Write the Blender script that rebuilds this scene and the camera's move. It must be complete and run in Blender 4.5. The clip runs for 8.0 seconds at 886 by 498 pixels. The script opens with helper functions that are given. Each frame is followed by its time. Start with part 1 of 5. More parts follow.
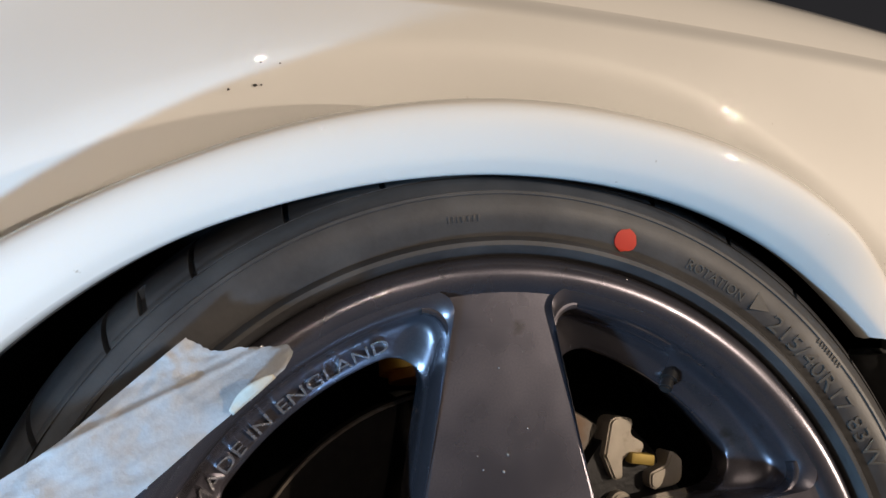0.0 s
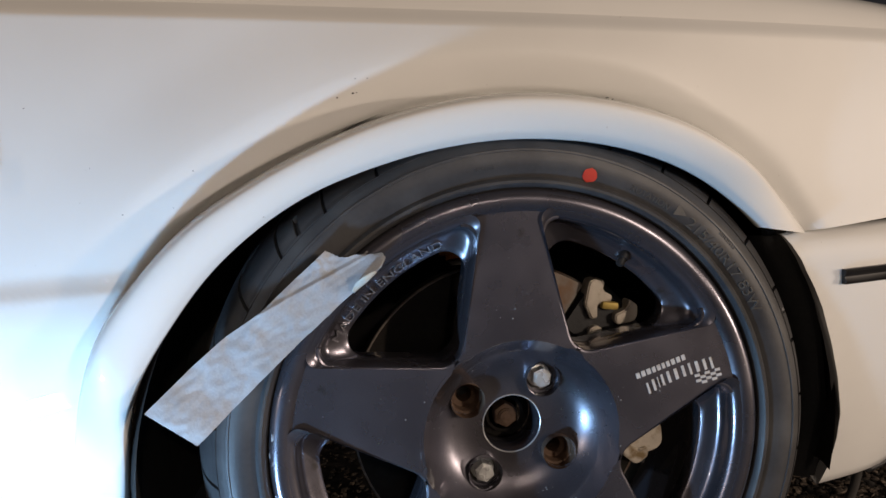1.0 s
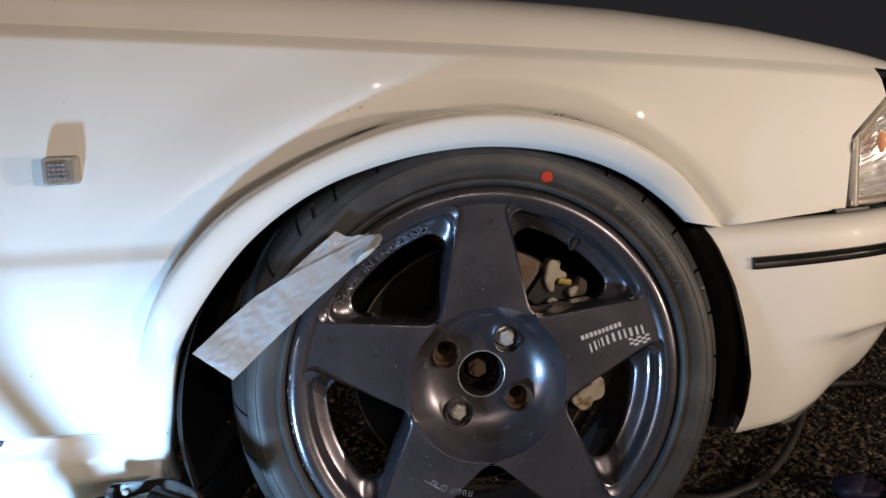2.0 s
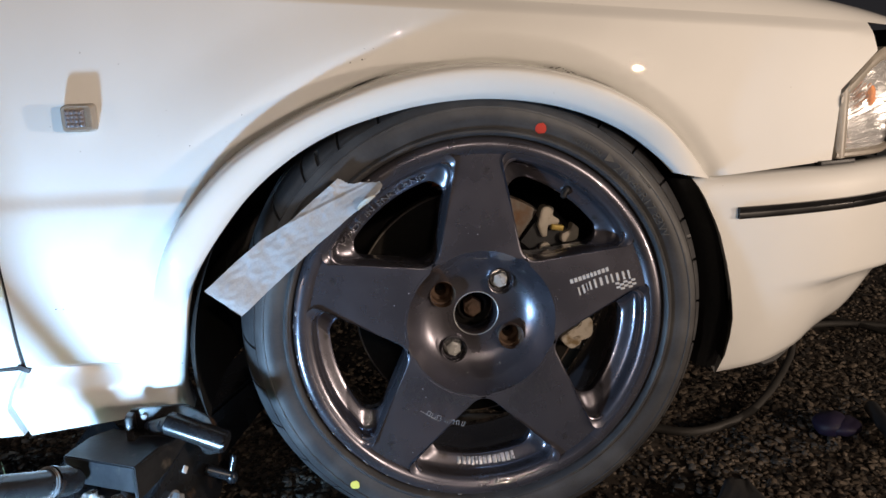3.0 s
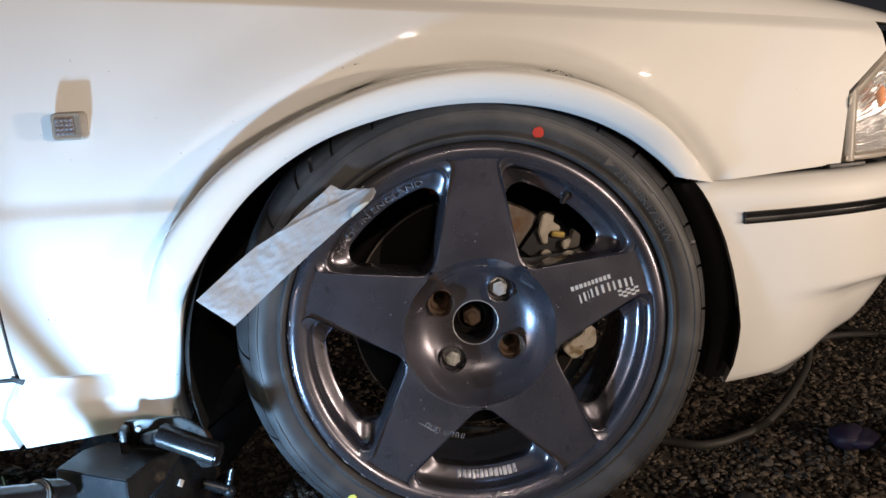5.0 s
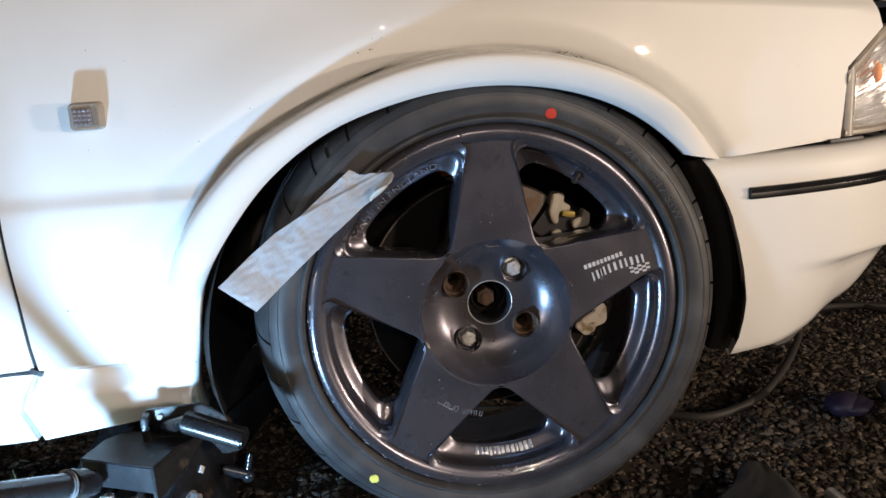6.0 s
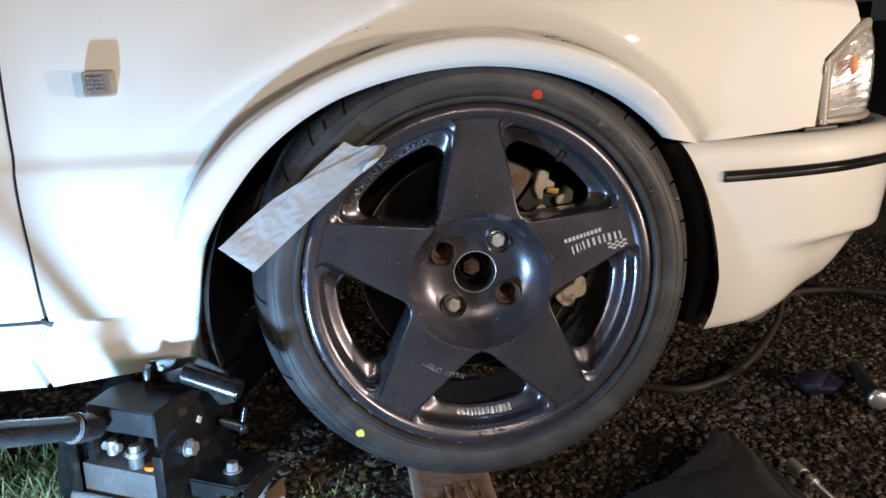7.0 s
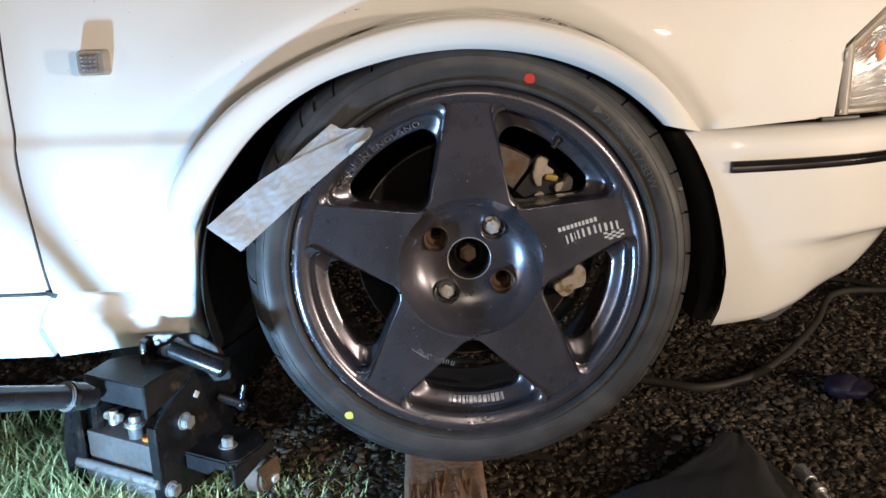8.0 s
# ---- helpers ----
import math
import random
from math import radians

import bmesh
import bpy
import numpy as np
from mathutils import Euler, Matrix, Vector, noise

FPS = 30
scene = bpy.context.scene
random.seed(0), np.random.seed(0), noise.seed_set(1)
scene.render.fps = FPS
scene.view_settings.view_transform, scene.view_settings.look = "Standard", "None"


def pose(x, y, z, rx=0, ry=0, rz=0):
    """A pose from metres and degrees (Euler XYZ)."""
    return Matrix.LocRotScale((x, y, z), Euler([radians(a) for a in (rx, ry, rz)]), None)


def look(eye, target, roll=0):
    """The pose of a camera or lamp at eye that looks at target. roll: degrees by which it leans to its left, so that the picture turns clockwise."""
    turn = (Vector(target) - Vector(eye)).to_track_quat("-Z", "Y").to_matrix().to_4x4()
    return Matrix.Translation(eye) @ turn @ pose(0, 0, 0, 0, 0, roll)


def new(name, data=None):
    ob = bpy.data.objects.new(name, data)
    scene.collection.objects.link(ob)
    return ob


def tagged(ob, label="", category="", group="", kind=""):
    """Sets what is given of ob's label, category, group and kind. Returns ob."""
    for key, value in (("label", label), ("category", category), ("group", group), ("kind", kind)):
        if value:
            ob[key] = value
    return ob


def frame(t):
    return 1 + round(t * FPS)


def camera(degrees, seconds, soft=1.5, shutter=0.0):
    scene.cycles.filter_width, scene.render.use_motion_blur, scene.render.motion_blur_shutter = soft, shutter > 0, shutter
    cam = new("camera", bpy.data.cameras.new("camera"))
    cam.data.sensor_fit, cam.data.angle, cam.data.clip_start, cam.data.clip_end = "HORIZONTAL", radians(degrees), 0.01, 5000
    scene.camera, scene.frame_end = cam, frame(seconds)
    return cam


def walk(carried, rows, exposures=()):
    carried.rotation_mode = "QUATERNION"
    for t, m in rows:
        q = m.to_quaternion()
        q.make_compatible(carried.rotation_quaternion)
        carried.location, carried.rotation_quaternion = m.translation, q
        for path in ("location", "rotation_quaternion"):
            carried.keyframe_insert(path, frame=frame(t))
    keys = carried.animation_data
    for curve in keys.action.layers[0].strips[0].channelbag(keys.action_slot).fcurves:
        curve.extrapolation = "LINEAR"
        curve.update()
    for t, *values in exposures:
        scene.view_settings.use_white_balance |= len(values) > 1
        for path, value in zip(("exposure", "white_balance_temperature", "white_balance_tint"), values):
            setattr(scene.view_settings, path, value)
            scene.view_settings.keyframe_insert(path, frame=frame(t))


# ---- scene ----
cam = camera(56.0, 8.0)
PATH = [
    (0, (-0.147, -0.441, 0.527), (0.355, 1.487, 0.704), -2.3),
    (0.5, (-0.149, -0.595, 0.574), (0.194, 1.374, 0.481), -3.1),
    (1, (-0.171, -0.73, 0.608), (0.12, 1.232, 0.357), -4.1),
    (1.5, (-0.187, -0.84, 0.63), (0.102, 1.118, 0.339), -3.2),
    (1.7, (-0.185, -0.878, 0.633), (0.104, 1.079, 0.343), -2.8),
    (2.8, (-0.156, -0.978, 0.647), (0.076, 0.964, 0.23), -2.1),
    (3, (-0.163, -0.975, 0.663), (0.069, 0.957, 0.2), -1.9),
    (3.5, (-0.168, -0.958, 0.649), (0.056, 0.97, 0.164), -2.5),
    (4, (-0.175, -0.948, 0.654), (0.062, 0.98, 0.18), -2.5),
    (4.2, (-0.16, -0.943, 0.631), (0.068, 0.998, 0.209), -2.6),
    (5.3, (-0.133, -0.971, 0.651), (0.046, 0.975, 0.226), -2.7),
    (5.5, (-0.15, -0.975, 0.643), (0.038, 0.969, 0.214), -3.1),
    (6, (-0.187, -0.969, 0.65), (0.061, 0.961, 0.187), -3.6),
    (6.5, (-0.195, -1.001, 0.656), (0.099, 0.913, 0.153), -3.0),
    (7, (-0.174, -1.032, 0.657), (0.059, 0.885, 0.138), -1.8),
    (7.5, (-0.111, -1.035, 0.648), (-0.021, 0.897, 0.139), -2.0),
    (8, (-0.058, -1.031, 0.649), (-0.017, 0.893, 0.105), -1.6),
]
walk(cam, [(t, look(eye, target, roll)) for t, eye, target, roll in PATH],
     exposures=[(0.0, -0.08, 6320, 12), (0.6, -0.38, 6100, 15), (1.5, -0.46, 6480, 15), (2.8, -0.29, 6380, 15), (3.5, -0.2, 6330, 15), (5.5, -0.13, 6300, 14), (7.0, -0.04, 6300, 13), (8.0, -0.01, 6400, 12)])

# ---- light ----
world = bpy.data.worlds.new("night")
scene.world = world
world.use_nodes = True
world.node_tree.nodes["Background"].inputs[0].default_value = (0.05, 0.048, 0.05, 1)
world.node_tree.nodes["Background"].inputs[1].default_value = 0.45


def lamp(name, kind, eye, target, watts, colour, size=0.1, size_y=None):
    data = bpy.data.lights.new(name, kind)
    data.energy, data.color = watts, colour
    if kind == "AREA":
        data.shape, data.size, data.size_y = "RECTANGLE", size, size_y or size
    else:
        data.shadow_soft_size = size
    ob = new(name, data)
    ob.matrix_world = look(eye, target)
    return ob


# a cold work light lying in the grass beside the sill, and warm flood lamps far out in front and to either side
COLD, WARM = (0.375, 0.675, 1.0), (1.0, 0.808, 0.610)
lamp("work_light", "AREA", (-0.565, -0.316, 0.088), (-0.38, 0.04, 0.25), 8.0, COLD, 0.06, 0.04)
lamp("flood_lamp", "AREA", (-3.3, -2.1, 0.5), (0.0, 0.0, 0.5), 18.0, WARM, 0.12, 0.012)
lamp("flood_lamp", "AREA", (3.9, -1.7, 0.45), (0.0, 0.0, 0.45), 92.0, WARM, 0.14, 0.012)
lamp("flood_lamp", "AREA", (0.2, -3.0, 1.5), (0.0, 0.0, 0.45), 12.0, WARM, 0.06, 0.012)
lamp("flood_lamp", "AREA", (1.6, -2.15, 0.87), (0.0, 0.0, 0.45), 38.0, WARM, 0.07, 0.012)


# ---- materials ----
def nodes_of(name):
    m = bpy.data.materials.new(name)
    m.use_nodes = True
    t = m.node_tree
    return m, t, t.nodes["Principled BSDF"]


def surface(name, low, high, rough=0.5, metal=0.0, fine=60.0, coarse=6.0, bump=0.0, bump_scale=200.0, coat=0.0, coat_rough=0.05,
            rough_var=0.1, stain=None, stain_scale=8.0, stain_cut=(0.55, 0.7), per_piece=False, spec=0.5, transmission=0.0):
    """A principled surface whose colour wanders between low and high at two scales, with relief, and stains where wanted."""
    m, t, b = nodes_of(name)
    n, l = t.nodes, t.links
    co = n.new("ShaderNodeTexCoord")
    f, c = n.new("ShaderNodeTexNoise"), n.new("ShaderNodeTexNoise")
    f.inputs["Scale"].default_value, c.inputs["Scale"].default_value = fine, coarse
    f.inputs["Detail"].default_value, c.inputs["Detail"].default_value = 6.0, 4.0
    l.new(co.outputs["Object"], f.inputs["Vector"])
    l.new(co.outputs["Object"], c.inputs["Vector"])
    add = n.new("ShaderNodeMath")
    add.operation = "ADD"
    l.new(f.outputs["Fac"], add.inputs[0])
    l.new(c.outputs["Fac"], add.inputs[1])
    last = add.outputs[0]
    if per_piece:
        g, a2 = n.new("ShaderNodeNewGeometry"), n.new("ShaderNodeMath")
        a2.operation = "MULTIPLY_ADD"
        a2.inputs[1].default_value, a2.inputs[2].default_value = 1.6, -0.8
        l.new(g.outputs["Random Per Island"], a2.inputs[0])
        a3 = n.new("ShaderNodeMath")
        l.new(last, a3.inputs[0])
        l.new(a2.outputs[0], a3.inputs[1])
        last = a3.outputs[0]
    ramp = n.new("ShaderNodeMapRange")
    ramp.inputs["From Min"].default_value, ramp.inputs["From Max"].default_value = 0.6, 1.4
    l.new(last, ramp.inputs["Value"])
    mix = n.new("ShaderNodeMix")
    mix.data_type = "RGBA"
    mix.inputs["A"].default_value, mix.inputs["B"].default_value = (*low, 1), (*high, 1)
    l.new(ramp.outputs["Result"], mix.inputs["Factor"])
    colour = mix.outputs["Result"]
    r = n.new("ShaderNodeMapRange")
    r.inputs["From Min"].default_value, r.inputs["From Max"].default_value = 0.3, 0.7
    r.inputs["To Min"].default_value, r.inputs["To Max"].default_value = max(0.02, rough - rough_var), min(1, rough + rough_var)
    l.new(c.outputs["Fac"], r.inputs["Value"])
    l.new(r.outputs["Result"], b.inputs["Roughness"])
    if stain:
        s, cut, m2 = n.new("ShaderNodeTexNoise"), n.new("ShaderNodeMapRange"), n.new("ShaderNodeMix")
        s.inputs["Scale"].default_value, s.inputs["Detail"].default_value = stain_scale, 8.0
        l.new(co.outputs["Object"], s.inputs["Vector"])
        cut.inputs["From Min"].default_value, cut.inputs["From Max"].default_value = stain_cut
        l.new(s.outputs["Fac"], cut.inputs["Value"])
        m2.data_type = "RGBA"
        m2.inputs["B"].default_value = (*stain, 1)
        l.new(cut.outputs["Result"], m2.inputs["Factor"])
        l.new(colour, m2.inputs["A"])
        colour = m2.outputs["Result"]
    l.new(colour, b.inputs["Base Color"])
    b.inputs["Metallic"].default_value, b.inputs["Coat Weight"].default_value = metal, coat
    b.inputs["Coat Roughness"].default_value, b.inputs["Specular IOR Level"].default_value = coat_rough, spec
    b.inputs["Transmission Weight"].default_value = transmission
    if bump:
        bn, bp = n.new("ShaderNodeTexNoise"), n.new("ShaderNodeBump")
        bn.inputs["Scale"].default_value, bn.inputs["Detail"].default_value = bump_scale, 5.0
        bp.inputs["Strength"].default_value, bp.inputs["Distance"].default_value = bump, 0.002
        l.new(co.outputs["Object"], bn.inputs["Vector"])
        l.new(bn.outputs["Fac"], bp.inputs["Height"])
        l.new(bp.outputs["Normal"], b.inputs["Normal"])
    return m


WHITE_PAINT = surface("white_car_paint", (0.74, 0.735, 0.71), (0.80, 0.795, 0.77), 0.5, coat=1.0, coat_rough=0.008, fine=9, coarse=2.2, rough_var=0.05,
                      stain=(0.40, 0.36, 0.30), stain_scale=150, stain_cut=(0.74, 0.80))
GUNMETAL = surface("gunmetal_wheel_paint", (0.110, 0.106, 0.128), (0.162, 0.156, 0.182), 0.28, metal=0.80, coat=1.0, coat_rough=0.018, fine=900, coarse=14,
                   rough_var=0.07, bump=0.03, bump_scale=1500, stain=(0.07, 0.065, 0.06), stain_scale=45, stain_cut=(0.66, 0.78))
# worn cast letters, their colour raised to carry the glint on their edges
CAST_GLINT = surface("worn_glinting_lettering", (0.24, 0.24, 0.26), (0.52, 0.52, 0.55), 0.22, metal=0.8, coat=1.0, coat_rough=0.03, fine=400, coarse=60, bump=0.6, bump_scale=350)
DROPS = surface("water_drops", (0.55, 0.57, 0.60), (0.75, 0.77, 0.80), 0.08, metal=0.6, coat=1.0, coat_rough=0.02, fine=300, coarse=60)
# pale colour for the glint of cast marks, and for real chips on the rim
GLINTS_AND_CHIPS = surface("pale_glints_and_chips", (0.30, 0.295, 0.31), (0.50, 0.495, 0.51), 0.3, metal=0.6, fine=400, coarse=60)
TYRE_RUBBER = surface("tyre_rubber", (0.026, 0.026, 0.028), (0.042, 0.042, 0.045), 0.48, spec=0.5, fine=240, coarse=12, bump=0.05, bump_scale=500, rough_var=0.1,
                      stain=(0.072, 0.072, 0.073), stain_scale=22, stain_cut=(0.46, 0.80))
RUBBER_PRINT = surface("raised_tyre_lettering", (0.055, 0.051, 0.046), (0.085, 0.078, 0.068), 0.6, fine=300, coarse=40)
BLACK_PLASTIC = surface("black_plastic", (0.012, 0.012, 0.013), (0.025, 0.025, 0.026), 0.5, fine=180, coarse=10, bump=0.15, bump_scale=300)
LINER_BLACK = surface("arch_liner_black", (0.008, 0.008, 0.008), (0.02, 0.018, 0.016), 0.8, fine=50, coarse=5, bump=0.3, bump_scale=60)
ZINC = surface("zinc_plated_steel", (0.68, 0.68, 0.68), (0.82, 0.82, 0.81), 0.26, metal=0.55, fine=200, coarse=20, stain=(0.25, 0.2, 0.15), stain_scale=90, stain_cut=(0.62, 0.8))
RUST = surface("rusty_steel", (0.06, 0.034, 0.020), (0.16, 0.10, 0.065), 0.75, metal=0.25, fine=160, coarse=30, bump=0.5, bump_scale=200)
IRON = surface("brake_disc_iron", (0.13, 0.112, 0.095), (0.22, 0.195, 0.17), 0.45, metal=0.6, fine=150, coarse=12, stain=(0.16, 0.09, 0.05), stain_scale=30)
CALIPER_CAST = surface("pale_zinc_casting", (0.42, 0.37, 0.30), (0.60, 0.54, 0.45), 0.5, metal=0.3, fine=90, coarse=20, stain=(0.22, 0.15, 0.07), stain_scale=60)
# near-black iron: the shade behind the spokes and in the bore is in the colour
SHADED_IRON = surface("shaded_iron", (0.010, 0.009, 0.008), (0.020, 0.018, 0.016), 0.8, fine=150, coarse=12, spec=0.1)
SHIELD = surface("dark_shield_paint", (0.014, 0.019, 0.022), (0.030, 0.040, 0.045), 0.45, fine=120, coarse=9)
BRASS = surface("dull_brass_clip", (0.36, 0.25, 0.05), (0.50, 0.36, 0.09), 0.45, metal=0.3, fine=120, coarse=30)
RUBBER_STRIP = surface("shiny_black_rubber", (0.006, 0.006, 0.0065), (0.013, 0.012, 0.012), 0.30, spec=0.4, fine=160, coarse=12)
YELLOW = surface("yellow_paint_dot", (0.62, 0.56, 0.10), (0.70, 0.63, 0.14), 0.6)
RED = surface("red_paint_dot", (0.42, 0.028, 0.014), (0.58, 0.045, 0.02), 0.6)
ORANGE = surface("orange_rubber", (0.55, 0.15, 0.006), (0.64, 0.20, 0.01), 0.5)
TAPE = surface("cream_masking_tape", (0.315, 0.325, 0.345), (0.42, 0.427, 0.445), 0.6, fine=420, coarse=30, bump=0.22, bump_scale=420, stain=(0.24, 0.24, 0.24), stain_scale=38, stain_cut=(0.58, 0.95))
TAPE_BACK = surface("cream_tape_back", (0.46, 0.45, 0.40), (0.56, 0.55, 0.49), 0.6, fine=300, coarse=30, bump=0.15, bump_scale=300)
JACK_BLACK = surface("black_jack_enamel", (0.006, 0.006, 0.007), (0.015, 0.015, 0.016), 0.26, spec=0.35, fine=120, coarse=14,
                     stain=(0.055, 0.035, 0.024), stain_scale=24, stain_cut=(0.60, 0.74), bump=0.06)
HANDLE_BLACK = surface("black_handle_enamel", (0.008, 0.008, 0.009), (0.018, 0.018, 0.020), 0.26, fine=160, coarse=20, stain=(0.05, 0.045, 0.04), stain_scale=90, stain_cut=(0.70, 0.82))
JACK_GREY = surface("grey_jack_steel", (0.085, 0.084, 0.086), (0.165, 0.160, 0.158), 0.45, metal=0.3, fine=140, coarse=16, stain=(0.20, 0.13, 0.085), stain_scale=40, bump=0.08)
YOKE_GREY = surface("worn_dark_enamel", (0.009, 0.0095, 0.011), (0.020, 0.0205, 0.023), 0.42, spec=0.22, fine=160, coarse=16, stain=(0.07, 0.06, 0.05), stain_scale=50, stain_cut=(0.62, 0.76), bump=0.08)
STEEL_DULL = surface("dull_bolt_steel", (0.26, 0.265, 0.275), (0.42, 0.425, 0.43), 0.40, metal=0.6, fine=200, coarse=30, stain=(0.10, 0.07, 0.05), stain_scale=70)
CASTOR_TAN = surface("tan_castor_tread", (0.10, 0.075, 0.055), (0.17, 0.13, 0.10), 0.6, fine=120, coarse=20, bump=0.2)
WOOD = surface("weathered_plank", (0.20, 0.125, 0.085), (0.34, 0.23, 0.165), 0.8, fine=90, coarse=10, bump=0.6, bump_scale=120)
SPLINTER = surface("fresh_split_wood", (0.22, 0.11, 0.055), (0.36, 0.19, 0.10), 0.75, fine=120, coarse=20, bump=0.6, bump_scale=160)
PEBBLE = surface("gravel_pebbles", (0.011, 0.0085, 0.0065), (0.110, 0.085, 0.063), 0.75, fine=120, coarse=30, per_piece=True, bump=0.3)
SOIL = surface("dark_soil", (0.024, 0.018, 0.014), (0.058, 0.043, 0.032), 0.95, fine=130, coarse=9, bump=0.9, bump_scale=90)
GRASS = surface("grass_blades", (0.12, 0.18, 0.07), (0.45, 0.52, 0.28), 0.5, fine=20, coarse=4, per_piece=True)
CLOTH = surface("black_work_cloth", (0.009, 0.009, 0.010), (0.017, 0.017, 0.018), 0.9, fine=500, coarse=14, bump=0.5, bump_scale=700)
HOSE = surface("grey_rubber_hose", (0.014, 0.012, 0.010), (0.024, 0.021, 0.018), 0.75, fine=150, coarse=12)
PURPLE = surface("purple_plastic", (0.008, 0.0045, 0.020), (0.014, 0.0075, 0.031), 0.65, fine=90, coarse=20)
CHROME = surface("chrome_tool_steel", (0.76, 0.76, 0.75), (0.86, 0.86, 0.85), 0.30, metal=0.9, fine=200, coarse=30, rough_var=0.05)
LENS_CLEAR = surface("clear_ribbed_lens", (0.86, 0.86, 0.86), (0.95, 0.95, 0.95), 0.04, transmission=0.85, fine=60, coarse=10, rough_var=0.03)
LENS_FRAME = surface("dull_lens_surround", (0.25, 0.22, 0.185), (0.35, 0.315, 0.265), 0.36, fine=120, coarse=12)
REFLECTOR = surface("silvered_reflector", (0.70, 0.70, 0.70), (0.88, 0.88, 0.88), 0.20, metal=0.93, fine=150, coarse=30, rough_var=0.06)
LOGO_WHITE = surface("white_print", (0.45, 0.45, 0.45), (0.58, 0.58, 0.58), 0.55, fine=200, coarse=40)
SMOKED = surface("smoked_lens_centre", (0.16, 0.15, 0.16), (0.26, 0.24, 0.25), 0.25, fine=300, coarse=40)


# ---- mesh helpers ----
def mesh_object(name, verts, faces, material, parent=None, label="", smooth=35.0, matrix=None):
    me = bpy.data.meshes.new(name)
    me.from_pydata([tuple(v) for v in verts], [], faces)
    me.validate()
    bm = bmesh.new()
    bm.from_mesh(me)
    bmesh.ops.recalc_face_normals(bm, faces=bm.faces)
    bm.to_mesh(me)
    bm.free()
    return place(name, me, material, parent, label, smooth, matrix)


def place(name, me, material, parent=None, label="", smooth=35.0, matrix=None):
    if smooth:
        me.shade_smooth()
        me.set_sharp_from_angle(angle=radians(smooth))
    if material and not me.materials:
        me.materials.append(material)
    ob = new(name, me)
    if parent:
        ob.parent = parent
    if matrix is not None:
        ob.matrix_local = matrix
    if label:
        tagged(ob, label)
    return ob


def part(name, bm, material, parent, label="", smooth=35.0, matrix=None):
    me = bpy.data.meshes.new(name)
    bm.to_mesh(me)
    bm.free()
    return place(name, me, material, parent, label, smooth, matrix)


def thing(name, at, label, category, group="", kind="", turn=0.0):
    ob = new(name)
    ob.empty_display_size = 0.05
    ob.matrix_world = pose(*at, 0, 0, turn)
    return tagged(ob, label, category, group, kind)


def grid_faces(rows, cols, closed=False):
    out = []
    for i in range(rows - 1):
        for j in range(cols if closed else cols - 1):
            k = (j + 1) % cols
            out.append((i * cols + j, i * cols + k, (i + 1) * cols + k, (i + 1) * cols + j))
    return out


def lathe(profile, n=96):
    """Vertices and faces of (radius, y) points turned about the y axis."""
    verts = [(r * math.cos(2 * math.pi * k / n), y, r * math.sin(2 * math.pi * k / n)) for r, y in profile for k in range(n)]
    return verts, grid_faces(len(profile), n, True)


def box_bm(bm, size, m, bevel=0.0):
    """Adds a bevelled box of that size at the pose m."""
    tmp = bmesh.new()
    bmesh.ops.create_cube(tmp, size=1.0, matrix=Matrix.Diagonal((*size, 1)))
    if bevel:
        bmesh.ops.bevel(tmp, geom=tmp.edges[:], offset=bevel, segments=2, affect="EDGES", profile=0.6)
    bmesh.ops.transform(tmp, matrix=m, verts=tmp.verts)
    me = bpy.data.meshes.new("tmp")
    tmp.to_mesh(me)
    tmp.free()
    bm.from_mesh(me)
    bpy.data.meshes.remove(me)


def rod_bm(bm, a, b, r, n=20, bevel=0.0, r2=None):
    """Adds a capped round bar from a to b."""
    a, b = Vector(a), Vector(b)
    tmp = bmesh.new()
    bmesh.ops.create_cone(tmp, cap_ends=True, segments=n, radius1=r, radius2=r if r2 is None else r2, depth=(b - a).length)
    if bevel:
        rim = [e for e in tmp.edges if abs(e.verts[0].co.z - e.verts[1].co.z) < 1e-6]
        bmesh.ops.bevel(tmp, geom=rim, offset=bevel, segments=2, affect="EDGES")
    m = Matrix.Translation((a + b) / 2) @ (b - a).to_track_quat("Z", "Y").to_matrix().to_4x4()
    bmesh.ops.transform(tmp, matrix=m, verts=tmp.verts)
    me = bpy.data.meshes.new("tmp")
    tmp.to_mesh(me)
    tmp.free()
    bm.from_mesh(me)
    bpy.data.meshes.remove(me)


def plate_bm(bm, outline, thick, m, bevel=0.0):
    """Adds a flat plate: an outline of (x, z) points, its thickness along y, at the pose m."""
    tmp = bmesh.new()
    f = tmp.faces.new([tmp.verts.new((x, -thick / 2, z)) for x, z in outline])
    ex = bmesh.ops.extrude_face_region(tmp, geom=[f])
    bmesh.ops.translate(tmp, verts=[v for v in ex["geom"] if isinstance(v, bmesh.types.BMVert)], vec=(0, thick, 0))
    bmesh.ops.recalc_face_normals(tmp, faces=tmp.faces)
    if bevel:
        bmesh.ops.bevel(tmp, geom=tmp.edges[:], offset=bevel, segments=2, affect="EDGES")
    bmesh.ops.transform(tmp, matrix=m, verts=tmp.verts)
    me = bpy.data.meshes.new("tmp")
    tmp.to_mesh(me)
    tmp.free()
    bm.from_mesh(me)
    bpy.data.meshes.remove(me)


def tube_verts(points, r, n=10):
    """Vertices and faces of a tube of radius r along points."""
    pts = [Vector(p) for p in points]
    verts = []
    for i, p in enumerate(pts):
        d = (pts[min(i + 1, len(pts) - 1)] - pts[max(i - 1, 0)]).normalized()
        q = d.to_track_quat("Z", "Y")
        verts += [p + q @ Vector((r * math.cos(2 * math.pi * k / n), r * math.sin(2 * math.pi * k / n), 0)) for k in range(n)]
    return verts, grid_faces(len(pts), n, True)


